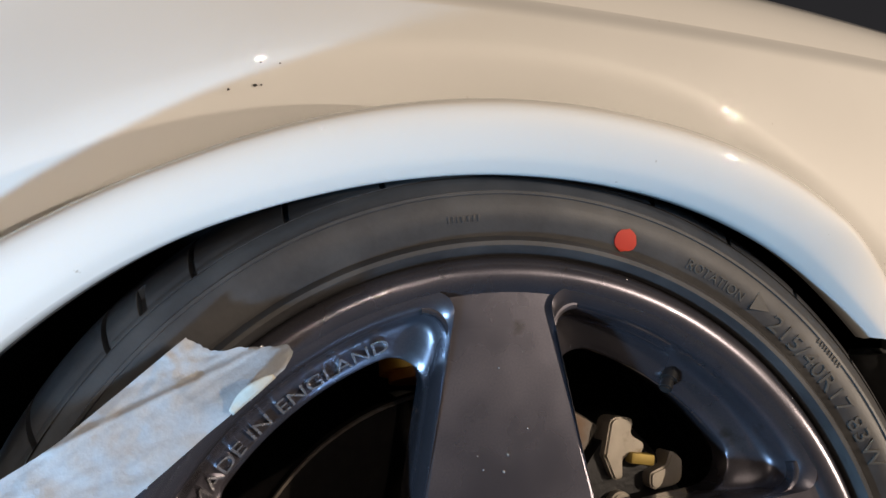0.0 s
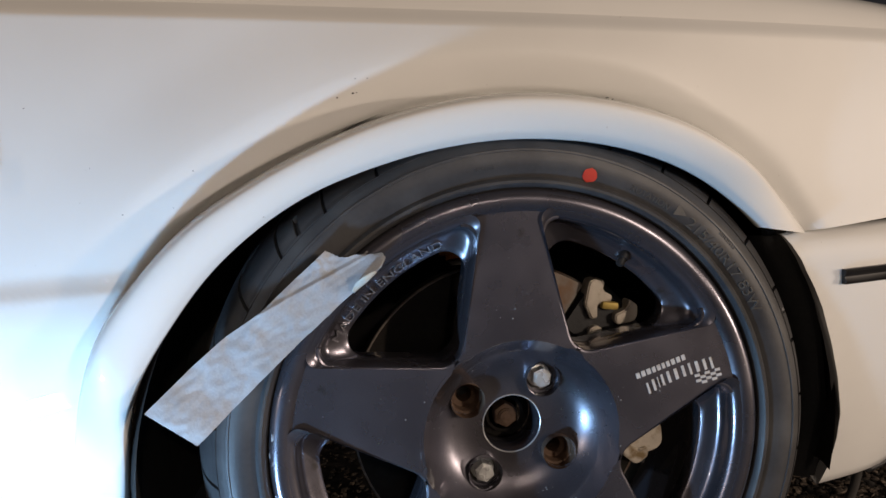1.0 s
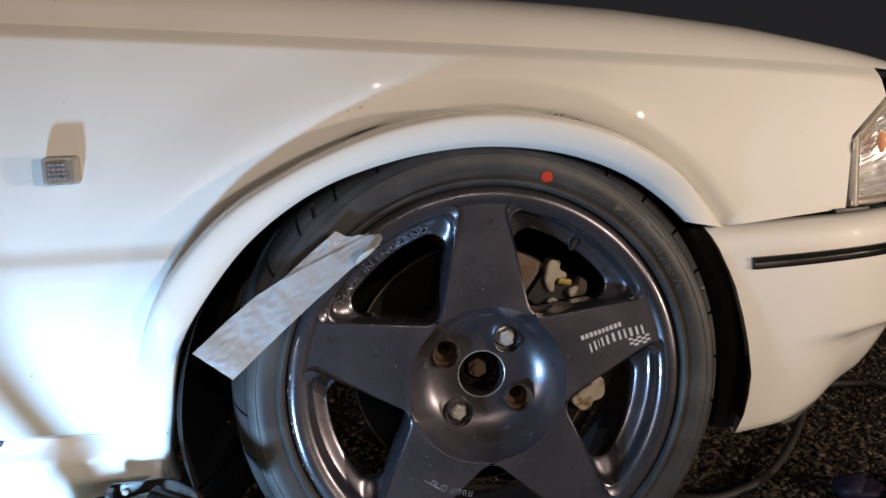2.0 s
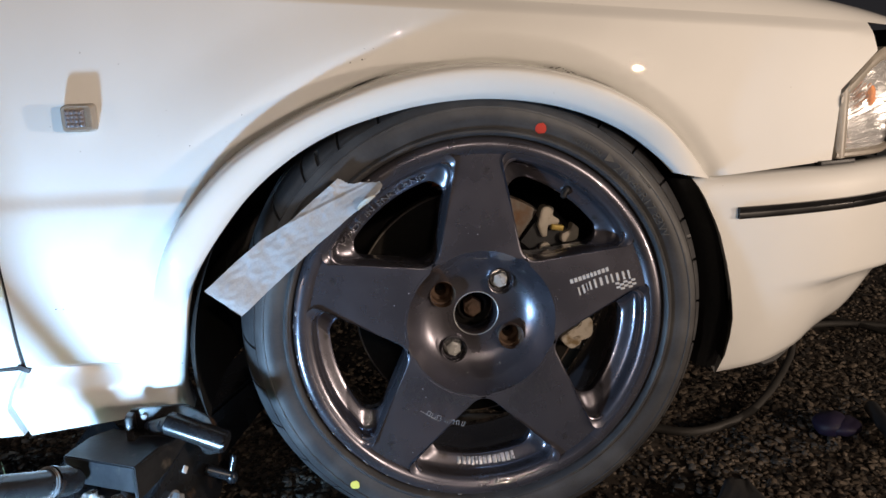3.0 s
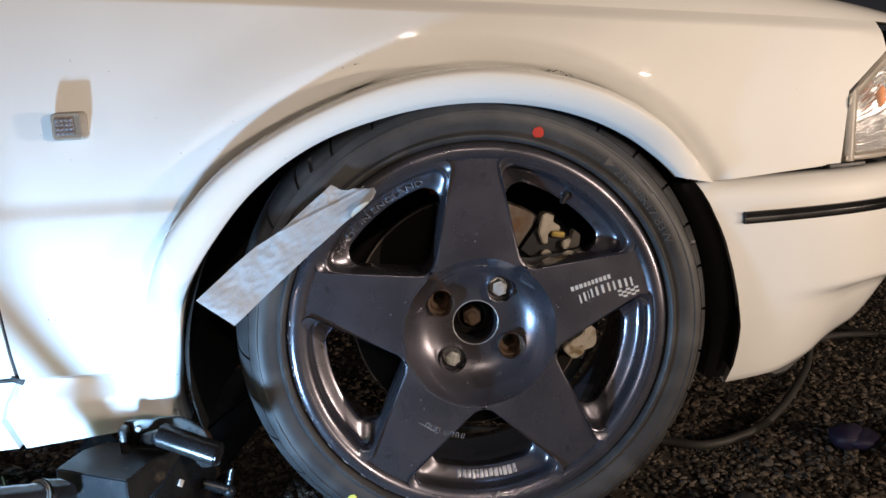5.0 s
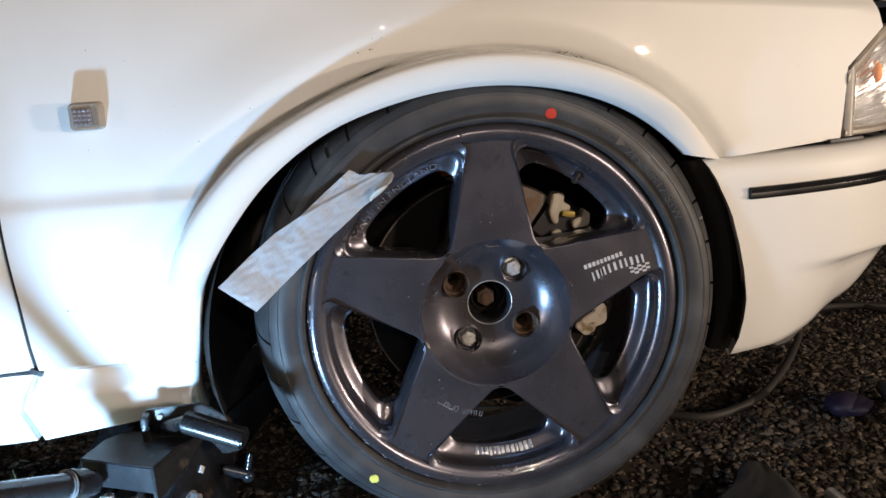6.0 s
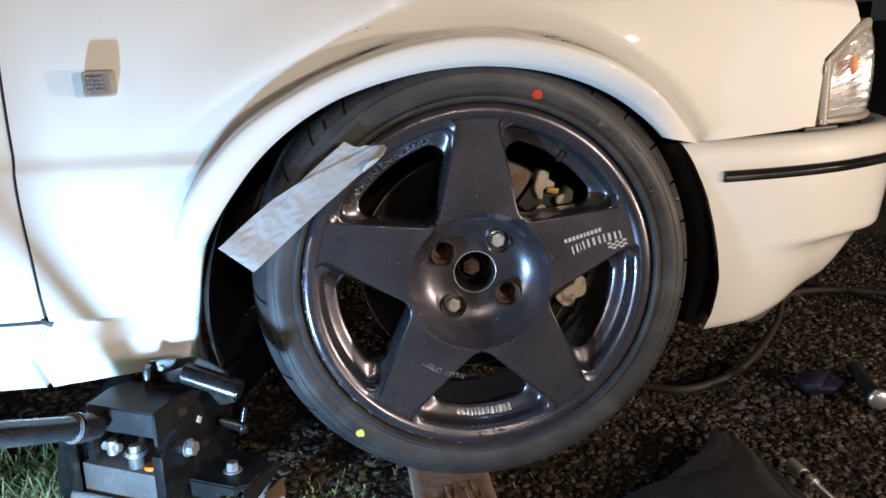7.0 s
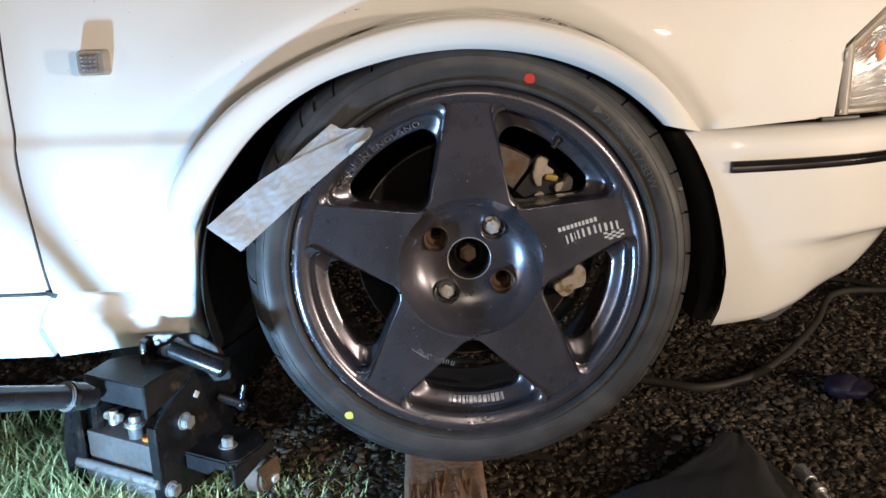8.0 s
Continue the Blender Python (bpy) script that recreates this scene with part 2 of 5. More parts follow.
def spline(points, per=8):
    """A smooth line through points (Catmull-Rom)."""
    p = [Vector(points[0]), *[Vector(q) for q in points], Vector(points[-1])]
    out = []
    for i in range(1, len(p) - 2):
        for k in range(per):
            t = k / per
            out.append(0.5 * ((2 * p[i]) + (p[i + 1] - p[i - 1]) * t + (2 * p[i - 1] - 5 * p[i] + 4 * p[i + 1] - p[i + 2]) * t ** 2
                              + (3 * p[i] - p[i - 1] - 3 * p[i + 1] + p[i + 2]) * t ** 3))
    return out + [p[-2]]


def step(a, b, x):
    t = min(1.0, max(0.0, (x - a) / (b - a)))
    return t * t * (3 - 2 * t)


def text_mesh(words, size, depth):
    """A solid mesh of words in the built-in font, its left end and baseline at the origin, in the xy plane."""
    cu = bpy.data.curves.new("words", "FONT")
    cu.body, cu.size, cu.extrude, cu.resolution_u = words, size, depth, 3
    ob = bpy.data.objects.new("words", cu)
    scene.collection.objects.link(ob)
    bpy.context.view_layer.update()
    me = bpy.data.meshes.new_from_object(ob.evaluated_get(bpy.context.evaluated_depsgraph_get()))
    bpy.data.objects.remove(ob)
    bpy.data.curves.remove(cu)
    return me


def round_corners(corners, n=6):
    """A closed outline of (x, z, radius) corners, each rounded off."""
    out = []
    c = [Vector((x, z)) for x, z, _ in corners]
    for i, (_, _, r) in enumerate(corners):
        a, b, d = c[i - 1], c[i], c[(i + 1) % len(c)]
        if r == 0:
            out.append((b.x, b.y))
            continue
        u, v = (a - b).normalized(), (d - b).normalized()
        half = u.angle(v) / 2
        cut = min(r / math.tan(half), (a - b).length * 0.49, (d - b).length * 0.49)
        r = cut * math.tan(half)
        mid = b + (u + v).normalized() * (r / math.sin(half))
        p, q = b + u * cut - mid, b + v * cut - mid
        turn = p.angle_signed(q)
        for k in range(n + 1):
            s, co = math.sin(-turn * k / n), math.cos(-turn * k / n)
            out.append((mid.x + p.x * co - p.y * s, mid.y + p.x * s + p.y * co))
    return out


# ---- ground ----
def grassy(x, y):
    """How much grass grows at a place: a worn edge of lawn in front of the gravel."""
    edge = 0.10 + 0.12 * step(-0.50, -0.62, x) + 0.05 * math.sin(5 * x + 1) + 0.06 * noise.noise(Vector((4 * x, 4 * y, 0.3)))
    return step(edge + 0.08, edge - 0.10, y) * step(0.22, -0.20, x + 0.5 * (y + 0.1)) * (1 - 0.30 * step(-0.40, -0.30, x))


def build_ground():
    xs = [-60, -25, -10, -4, -2, *np.linspace(-1.3, 1.7, 76), 2.5, 4, 10, 25, 60]
    ys = [-60, -25, -10, -4, -2, *np.linspace(-1.2, 1.8, 76), 2.5, 4, 10, 25, 60]
    verts = [(x, y, 0.012 * noise.noise(Vector((3 * x, 3 * y, 0))) + 0.004 * noise.noise(Vector((17 * x, 17 * y, 2))) - 0.008) for y in ys for x in xs]
    ob = mesh_object("ground", verts, grid_faces(len(ys), len(xs)), SOIL, smooth=80)
    return tagged(ob, "dark bare soil under the gravel and grass", "ground", kind="structure")


def ground_z(x, y):
    return 0.012 * noise.noise(Vector((3 * x, 3 * y, 0))) + 0.004 * noise.noise(Vector((17 * x, 17 * y, 2))) - 0.008


def build_gravel(count):
    rng = random.Random(4)
    verts, faces = [], []
    shapes = []
    for _ in range(14):
        bm = bmesh.new()
        bmesh.ops.create_icosphere(bm, subdivisions=1, radius=1.0)
        for v in bm.verts:
            v.co *= 0.72 + 0.56 * rng.random()
        shapes.append(([v.co.copy() for v in bm.verts], [[v.index for v in f.verts] for f in bm.faces]))
        bm.free()
    made = 0
    while made < count:
        x, y = rng.uniform(-1.1, 1.5), rng.uniform(-0.4, 1.6) if rng.random() < 0.5 else rng.uniform(-0.4, 0.75)
        if rng.random() < grassy(x, y) * 0.9 or (rng.random() > 0.45 and (y > 1.1 or x < -0.8)):
            continue
        bare = noise.noise(Vector((2.3 * x, 2.3 * y, 7)))
        if bare < -0.15 and rng.random() < 0.5:
            continue
        made += 1
        vs, fs = shapes[rng.randrange(len(shapes))]
        r = rng.choice((0.0018, 0.0023, 0.0028, 0.0034, 0.0041, 0.0049, 0.0058)) * rng.uniform(0.8, 1.25)
        m = pose(x, y, ground_z(x, y) + r * rng.uniform(0.1, 0.8), rng.uniform(-25, 25), rng.uniform(-25, 25), rng.uniform(0, 360)) @ Matrix.Diagonal((r * 1.3, r, r * 0.65, 1))
        base = len(verts)
        verts += [m @ v for v in vs]
        faces += [[i + base for i in f] for f in fs]
    me = bpy.data.meshes.new("gravel")
    me.from_pydata([tuple(v) for v in verts], [], faces)
    return tagged(place("gravel", me, PEBBLE, smooth=50), "small brown and tan gravel pebbles on soil", "gravel", kind="stuff")


def build_grass(count):
    rng = random.Random(9)
    verts, faces = [], []
    made = 0
    while made < count:
        x, y = rng.uniform(-1.3, 0.25), rng.uniform(-0.75, 0.55)
        tuft = 0.5 + 0.9 * noise.noise(Vector((9 * x, 9 * y, 1)))
        if rng.random() > grassy(x, y) * tuft or math.hypot(x + 0.565, y + 0.316) < 0.10:
            continue
        made += 1
        short = 1.0 - 0.55 * step(-0.52, -0.42, x) - 0.20 * step(-0.40, -0.30, x)
        h, w, a = rng.uniform(0.018, 0.066) * short, rng.uniform(0.0014, 0.0032), rng.uniform(0, 6.283)
        lean, bend = rng.uniform(0.1, 0.9), rng.uniform(0.2, 1.1)
        side = Vector((-math.sin(a), math.cos(a), 0)) * w
        base = Vector((x, y, ground_z(x, y) - 0.002))
        k = len(verts)
        for q in range(4):
            t = q / 3
            c = base + Vector((math.cos(a), math.sin(a), 0)) * h * (lean * t + bend * t * t) * 0.7 + Vector((0, 0, h * (t - 0.25 * bend * t * t)))
            verts += [c - side * (1 - 0.85 * t), c + side * (1 - 0.85 * t)]
        faces += [(k + 2 * q, k + 2 * q + 1, k + 2 * q + 3, k + 2 * q + 2) for q in range(3)]
    me = bpy.data.meshes.new("grass")
    me.from_pydata([tuple(v) for v in verts], [], faces)
    return tagged(place("grass", me, GRASS, smooth=60), "short uneven green and straw-coloured grass", "grass", kind="stuff")


build_ground()

# ---- the car: side panels ----
car = thing("car", (0, 0, 0), "white hatchback with dark five-spoke wheel, jacked up on gravel", "car")
ARCH = (0.0, 0.31)
LIP_A = (196, 190, 179.1, 167.3, 163, 157.8, 151.8, 142.2, 135, 128.5, 122.2, 116.3, 110.4, 104.4, 98.5, 92.5, 86.3, 80.3, 74.2, 67.8, 60.8, 52.9, 43.8, 37.5)
LIP_R = (0.392, 0.3855, 0.3665, 0.3595, 0.3555, 0.3489, 0.3415, 0.3335, 0.3267, 0.3209, 0.3150, 0.3090, 0.3045, 0.3015, 0.2993, 0.2983, 0.2978, 0.2984, 0.3001, 0.3023, 0.3054, 0.3090, 0.3130, 0.3152)
CREASE_A = (194, 172, 155.9, 149, 141, 135.2, 129.8, 124, 118.4, 112.7, 107.2, 101.9, 96.4, 91, 85.6, 80.1, 74.5, 68.8, 62.9, 56.4, 49.4, 41.2, 34.5, 32)
CREASE_R = (0.410, 0.402, 0.3935, 0.3855, 0.3765, 0.3675, 0.3590, 0.3526, 0.3472, 0.3442, 0.3420, 0.3403, 0.3393, 0.3390, 0.3390, 0.3394, 0.3405, 0.3423, 0.3443, 0.3458, 0.3472, 0.3482, 0.3495, 0.3505)


def smooth_curve(angles, radii):
    """A smooth radius for any angle, through the given ones."""
    a, r = np.array(angles[::-1], float), np.array(radii[::-1], float)
    fine = np.linspace(a[0], a[-1], 400)
    v = np.interp(fine, a, r)
    for _ in range(40):
        v[1:-1] = 0.25 * v[:-2] + 0.5 * v[1:-1] + 0.25 * v[2:]
    return lambda t: float(np.interp(t, fine, v))


lip_r, crease_r = smooth_curve(LIP_A, LIP_R), smooth_curve(CREASE_A, CREASE_R)


def side_y(x, z):
    """The car's flank: its depth at a place along and up the side."""
    y = -0.004 + (0.058 * (x / 0.49) ** 2.0 if x > 0 else 0.0)
    y += 0.45 * max(-0.05, z - 0.56) ** 2 + 0.010 * step(0.0, 0.022, z - shoulder_z(x) + 0.016)
    # swage line: a narrow ledge that ends in a crisp edge
    ledge = min(1.0, max(0.0, (0.5210 - z) / 0.0175))
    y -= 0.0062 * ledge ** 1.2 * step(0.06, -0.10, x)
    # the lower flank leans in; towards the door it folds under a crease and comes out again as the sill
    y += 0.075 * (max(0.0, 0.49 - z) / 0.25) ** 1.4
    y += (0.021 * step(0.303, 0.290, z) - 0.025 * step(0.290, 0.260, z)) * step(-0.425, -0.475, x)
    return y


def shoulder_z(x):
    return float(np.interp(x, (-0.6, -0.47, -0.26, -0.036, 0.21, 0.41, 0.53, 0.62), (0.765, 0.756, 0.741, 0.724, 0.705, 0.691, 0.682, 0.672)))


FENDER_EDGE = ((-0.581, 0.195), (-0.588, 0.240), (-0.5695, 0.285), (-0.5585, 0.303), (-0.558, 0.337), (-0.5545, 0.397), (-0.5515, 0.5), (-0.5515, 0.66), (-0.557, 0.7625), (-0.47, 0.756), (-0.26, 0.741),
               (-0.036, 0.724), (0.21, 0.705), (0.41, 0.691), (0.535, 0.682), (0.548, 0.645), (0.490, 0.597), (0.483, 0.505))


def edge_point(angle):
    """Where a ray from the arch's centre meets the fender's outline."""
    d = Vector((math.cos(radians(angle)), math.sin(radians(angle))))
    for (x1, z1), (x2, z2) in zip(FENDER_EDGE, FENDER_EDGE[1:]):
        p, e = Vector((x1 - ARCH[0], z1 - ARCH[1])), Vector((x2 - x1, z2 - z1))
        det = d.x * -e.y + d.y * e.x
        if abs(det) < 1e-9:
            continue
        r, s = (p.x * -e.y + p.y * e.x) / det, (d.x * p.y - d.y * p.x) / det
        if r > 0 and -1e-6 <= s <= 1 + 1e-6:
            return ARCH[0] + d.x * r, ARCH[1] + d.y * r
    return FENDER_EDGE[-1]


def build_fender():
    ang = [math.degrees(math.atan2(z - ARCH[1], x - ARCH[0])) % 360 for x, z in FENDER_EDGE]
    a0, a1 = ang[0], ang[-1]
    ts = sorted({*np.linspace(0, 1, 301), *[(a0 - a) / (a0 - a1) for a in ang]})
    cols = []
    for t in ts:
        la, ca, ba = 195 + (38.8 - 195) * t, 193 + (32.2 - 193) * t, a0 + (a1 - a0) * t
        l = (ARCH[0] + lip_r(la) * math.cos(radians(la)), ARCH[1] + lip_r(la) * math.sin(radians(la)))
        c = (ARCH[0] + crease_r(ca) * math.cos(radians(ca)), ARCH[1] + crease_r(ca) * math.sin(radians(ca)))
        b = FENDER_EDGE[0] if t < 1e-6 else edge_point(ba)
        flare = step(174, 156, ca) * (1 - 0.35 * step(52, 34, ca))
        # the wing swells out to a crest above the arch and turns in again to the flare's joint
        dist = math.hypot(b[0] - c[0], b[1] - c[1])
        crest = 0.046 - 0.014 * step(80, 55, ca)
        outer = min(0.115, max(crest + 0.015, dist))
        swell = 0.004 * step(158, 132, ca) * (1 - 0.6 * step(75, 40, ca)) * min(1.0, (outer - crest) / 0.055)
        turn_in = (0.021 + 0.006 * step(128, 110, ca) * step(60, 78, ca)) * step(158, 140, ca) * (1 - 0.4 * step(70, 36, ca))
        groove = 0.005 * step(156, 148, ca) * step(36, 44, ca)

        def bulge(d):
            if d > crest:
                return -swell * step(outer, crest, d)
            return -swell + turn_in * (1 - d / crest) ** 1.9 + groove * math.exp(-(d / 0.0045) ** 2)

        col = []
        yc = side_y(*c) + bulge(0.0)
        yl = side_y(*l) * (1 - flare) + (-0.019 + 0.013 * step(70, 34, la)) * flare
        # the turned-in lip
        deep = 0.018 + 0.030 * step(112, 140, la)
        for inw, up in ((deep + 0.010, 0.012), (deep, 0.0005), (deep * 0.5, -0.0010), (0.006, -0.0006)):
            dx, dz = l[0] - ARCH[0], l[1] - ARCH[1]
            n = math.hypot(dx, dz)
            col.append((l[0] + dx / n * up, yl + inw, l[1] + dz / n * up))
        for k in range(19):
            s = 1 - (1 - k / 18) ** 1.7
            x, z = l[0] + (c[0] - l[0]) * s, l[1] + (c[1] - l[1]) * s
            mix = (s ** 1.6) * (1 - flare) + s ** 24 * flare
            edge = 0.005 * (1 - min(1, s / 0.16)) ** 2 - (0.015 - 0.007 * step(70, 34, ca)) * math.sin(math.pi * min(1.0, s / 1.4)) * flare
            col.append((x, yl * (1 - mix) + yc * mix + edge, z))
        for k in range(1, 97):
            s = (k / 96) ** 1.25
            x, z = c[0] + (b[0] - c[0]) * s, c[1] + (b[1] - c[1]) * s
            col.append((x, side_y(x, z) + bulge(dist * s), z))
        col.append((col[-1][0], col[-1][1] + 0.018, col[-1][2]))
        cols.append(col)
    n = len(cols[0])
    verts = [p for c in cols for p in c]
    return mesh_object("fender", verts, grid_faces(len(cols), n), WHITE_PAINT, car, "white front wing with a flared wheel arch", smooth=50)


def door_edge(z):
    """Where the door ends towards the wing."""
    return float(np.interp(z, (0.287, 0.304, 0.337, 0.397, 0.5, 0.66, 0.77), (-0.565, -0.565, -0.5635, -0.5595, -0.5565, -0.5565, -0.562)))


def build_door():
    rows = []
    for i in range(91):
        z = 0.3045 + (0.764 - 0.3045) * i / 90
        x1 = door_edge(z)
        row = [(x1, side_y(x1, z) + 0.016, z)]
        for k in range(26):
            x = x1 - 0.55 * (k / 25)
            row.append((x, side_y(x, z) + 0.003 * (1 - step(0, 0.008, x1 - x)), z))
        rows.append(row)
    rows.insert(0, [(x, y + 0.016, z) for x, y, z in rows[0]])
    return mesh_object("door", [p for r in rows for p in r], grid_faces(len(rows), 27), WHITE_PAINT, car, "closed white front door", smooth=50)


fender = build_fender()
build_door()


def build_paint_chips():
    """Dark chips in the wing's paint and black scuffs along the flare's joint."""
    rng = random.Random(31)
    bm = bmesh.new()
    skin = np.array([v.co[:] for v in fender.data.vertices])

    def flake(x, z, w, h):
        near = skin[np.argsort(np.hypot(skin[:, 0] - x, skin[:, 2] - z))[:5]]
        y = float(near[:, 1].min()) - 0.0004
        ring = [bm.verts.new((x + w * rng.uniform(0.5, 1.1) * math.cos(k * 1.047), y, z + h * rng.uniform(0.5, 1.1) * math.sin(k * 1.047))) for k in range(6)]
        bm.faces.new(ring)
        bm.faces.new([bm.verts.new((v.co.x, v.co.y + 0.0004, v.co.z)) for v in reversed(ring)])

    for x, z, size in ((-0.128, 0.668, 0.0010), (-0.118, 0.668, 0.0008), (-0.131, 0.656, 0.0013), (-0.128, 0.6565, 0.0007), (-0.145, 0.653, 0.0010), (-0.33, 0.568, 0.0008), (-0.352, 0.608, 0.0007),
                       (-0.398, 0.660, 0.0009), (-0.29, 0.57, 0.0008), (-0.27, 0.60, 0.0007), (-0.505, 0.382, 0.0013), (-0.497, 0.381, 0.0009), (-0.375, 0.292, 0.0016)):
        flake(x, z, size, size * rng.uniform(0.4, 0.9))
    for k in range(16):
        a = radians(76 - 7 * rng.random() ** 0.8)
        r = crease_r(math.degrees(a)) + rng.uniform(0.001, 0.004)
        x, z = r * math.cos(a), ARCH[1] + r * math.sin(a)
        flake(x, z, rng.uniform(0.0008, 0.003), rng.uniform(0.0003, 0.0007))
    tagged(part("paint_chips", bm, BLACK_PLASTIC, car, "dark chips and scuffs in the white paint", smooth=0), kind="stuff")


build_paint_chips()


def build_seals():
    """Black rubber deep in the gaps round the door."""
    rows = []
    for i in range(31):
        z = 0.290 + 0.474 * i / 30
        x = door_edge(z) + 0.0025
        rows.append([(x - 0.006, side_y(x, z) + 0.0075, z), (x, side_y(x, z) + 0.0055, z), (x + 0.006, side_y(x, z) + 0.0075, z)])
    mesh_object("door_seal", [p for r in rows for p in r], grid_faces(31, 3), BLACK_PLASTIC, car, "black rubber seal in the door gap")
    rows = [[(-0.562 - 0.53 * k / 12, side_y(-0.6, 0.302) + d, 0.302 + h) for h, d in ((-0.006, 0.009), (0.0, 0.006), (0.006, 0.009))] for k in range(13)]
    mesh_object("sill_seal", [p for r in rows for p in r], grid_faces(13, 3), BLACK_PLASTIC, car, "black rubber seal over the sill")


build_seals()


def build_sill():
    rows = []
    for i in range(33):
        s = i / 32
        z = 0.195 + 0.104 * s
        x1 = float(np.interp(z, (0.195, 0.240, 0.285, 0.299), (-0.5905, -0.5985, -0.579, -0.5650)))
        row = [(x1, side_y(x1, z) + 0.016, z)]
        for k in range(22):
            x = x1 - 0.53 * k / 21
            row.append((x, side_y(x, z) + 0.002 * (1 - step(0, 0.006, x1 - x)), z))
        rows.append(row)
    rows = [[(x, y + 0.02, z) for x, y, z in rows[0]], *rows, [(x, y + 0.02, z) for x, y, z in rows[-1]]]
    mesh_object("sill", [p for r in rows for p in r], grid_faces(len(rows), 23), WHITE_PAINT, car, "white painted sill under the door", smooth=50)


build_sill()
# the wing's painted flange behind the sill joint
rows = []
for k in range(15):
    z = 0.195 + 0.107 * k / 14
    x = float(np.interp(z, (0.195, 0.240, 0.285, 0.303), (-0.583, -0.591, -0.572, -0.561)))
    rows.append([(x - 0.012, side_y(x, z) + 0.017, z), (x, side_y(x, z) + 0.0155, z), (x + 0.012, side_y(x, z) + 0.017, z)])
mesh_object("sill_flange", [p for r in rows for p in r], grid_faces(15, 3), WHITE_PAINT, car)
bm = bmesh.new()
box_bm(bm, (0.10, 0.003, 0.004), pose(-0.677, side_y(-0.677, 0.247) - 0.0005, 0.247, -14), 0.001)
part("sill_moulding", bm, WHITE_PAINT, car)
bm = bmesh.new()
box_bm(bm, (0.016, 0.006, 0.007), pose(-0.562, side_y(-0.562, 0.302) + 0.001, 0.301, 0, 25, 0), 0.0015)
part("gap_plug", bm, BLACK_PLASTIC, car)

# wing top and bonnet
def build_bonnet():
    xs = [-0.9, -0.75, *np.linspace(-0.6, 0.64, 50)]
    prof = ((0.0, 0.0), (0.003, 0.008), (0.008, 0.018), (0.016, 0.028), (0.03, 0.038), (0.06, 0.048), (0.12, 0.058), (0.25, 0.070), (0.5, 0.085), (0.85, 0.09))
    rows = []
    for dy, dz in prof:
        row = []
        for x in xs:
            k = float(np.interp(x, (-0.9, 0.2, 0.37, 0.477, 0.583, 0.64), (1.5, 1.15, 0.95, 0.72, 0.42, 0.15)))
            zs = shoulder_z(x)
            row.append((x, side_y(min(x, 0.60), zs) + dy, zs + dz * k))
        rows.append(row)
    return mesh_object("bonnet", [p for r in rows for p in r], grid_faces(len(rows), len(xs)), WHITE_PAINT, car, "white bonnet and wing top", smooth=50)


build_bonnet()

# dark body shell behind the gaps
bm = bmesh.new()
box_bm(bm, (0.62, 0.02, 0.50), pose(-0.80, 0.125, 0.49), 0)
part("inner_shell", bm, LINER_BLACK, car)


def build_liner():
    """The arch's inner skin: a dark half drum over the wheel, and its back wall."""
    rows = []
    for y, r in ((0.022, 0.345), (0.05, 0.355), (0.12, 0.362), (0.25, 0.36), (0.33, 0.345), (0.345, 0.30), (0.348, 0.20), (0.35, 0.02)):
        row = []
        for k in range(61):
            a = radians(197 - (197 + 12) * k / 60)
            s = r * (1 + 0.03 * step(150, 190, math.degrees(a)))
            row.append((s * math.cos(a), y + (0.02 if a < radians(30) and y < 0.1 else 0), 0.31 + s * math.sin(a)))
        rows.append(row)
    return mesh_object("arch_liner", [p for r in rows for p in r], grid_faces(len(rows), 61), LINER_BLACK, car, "matt black wheel arch liner", smooth=50)


build_liner()

# ---- bumper, strip and lamp ----
BUMPER_PLAN = spline(((0.22, 0.006, 0), (0.28, 0.012, 0), (0.40, 0.022, 0), (0.50, 0.042, 0), (0.575, 0.072, 0), (0.645, 0.112, 0), (0.692, 0.18, 0), (0.716, 0.30, 0), (0.726, 0.5, 0), (0.730, 0.85, 0)), 12)


def plan_at(plan, x_from, n):
    """n points along a plan line from where it passes x_from to its end, with inward normals."""
    i = next(k for k, p in enumerate(plan) if p.x >= x_from - 1e-6)
    a, b = plan[max(i - 1, 0)], plan[i]
    start = a.lerp(b, (x_from - a.x) / (b.x - a.x)) if i and b.x > a.x else b
    pts = [start, *plan[i:]]
    lens = [0.0]
    for p, q in zip(pts, pts[1:]):
        lens.append(lens[-1] + (q - p).length)
    out = []
    for k in range(n):
        d = lens[-1] * (k / (n - 1)) ** 1.25
        j = min(max(1, sum(1 for v in lens if v < d)), len(pts) - 1)
        f = (d - lens[j - 1]) / max(1e-9, lens[j] - lens[j - 1])
        p, e = pts[j - 1].lerp(pts[j], f), (pts[j] - pts[j - 1]).normalized()
        out.append((p, Vector((-e.y, e.x, 0)), d))
    return out


def bumper_point(p, n, z, d):
    front = step(0.40, 0.58, p.x)
    low = float(np.interp(p.x, (0.35, 0.433, 0.515, 0.59, 0.66), (0.207, 0.213, 0.228, 0.250, 0.262)))
    if z < 0.345:
        z = 0.345 - (0.345 - z) * (0.345 - low) / (0.345 - 0.210)
        d += front * 0.022 * step(0.343, 0.325, z)
    q = p + n * d
    return (q.x, q.y, z)


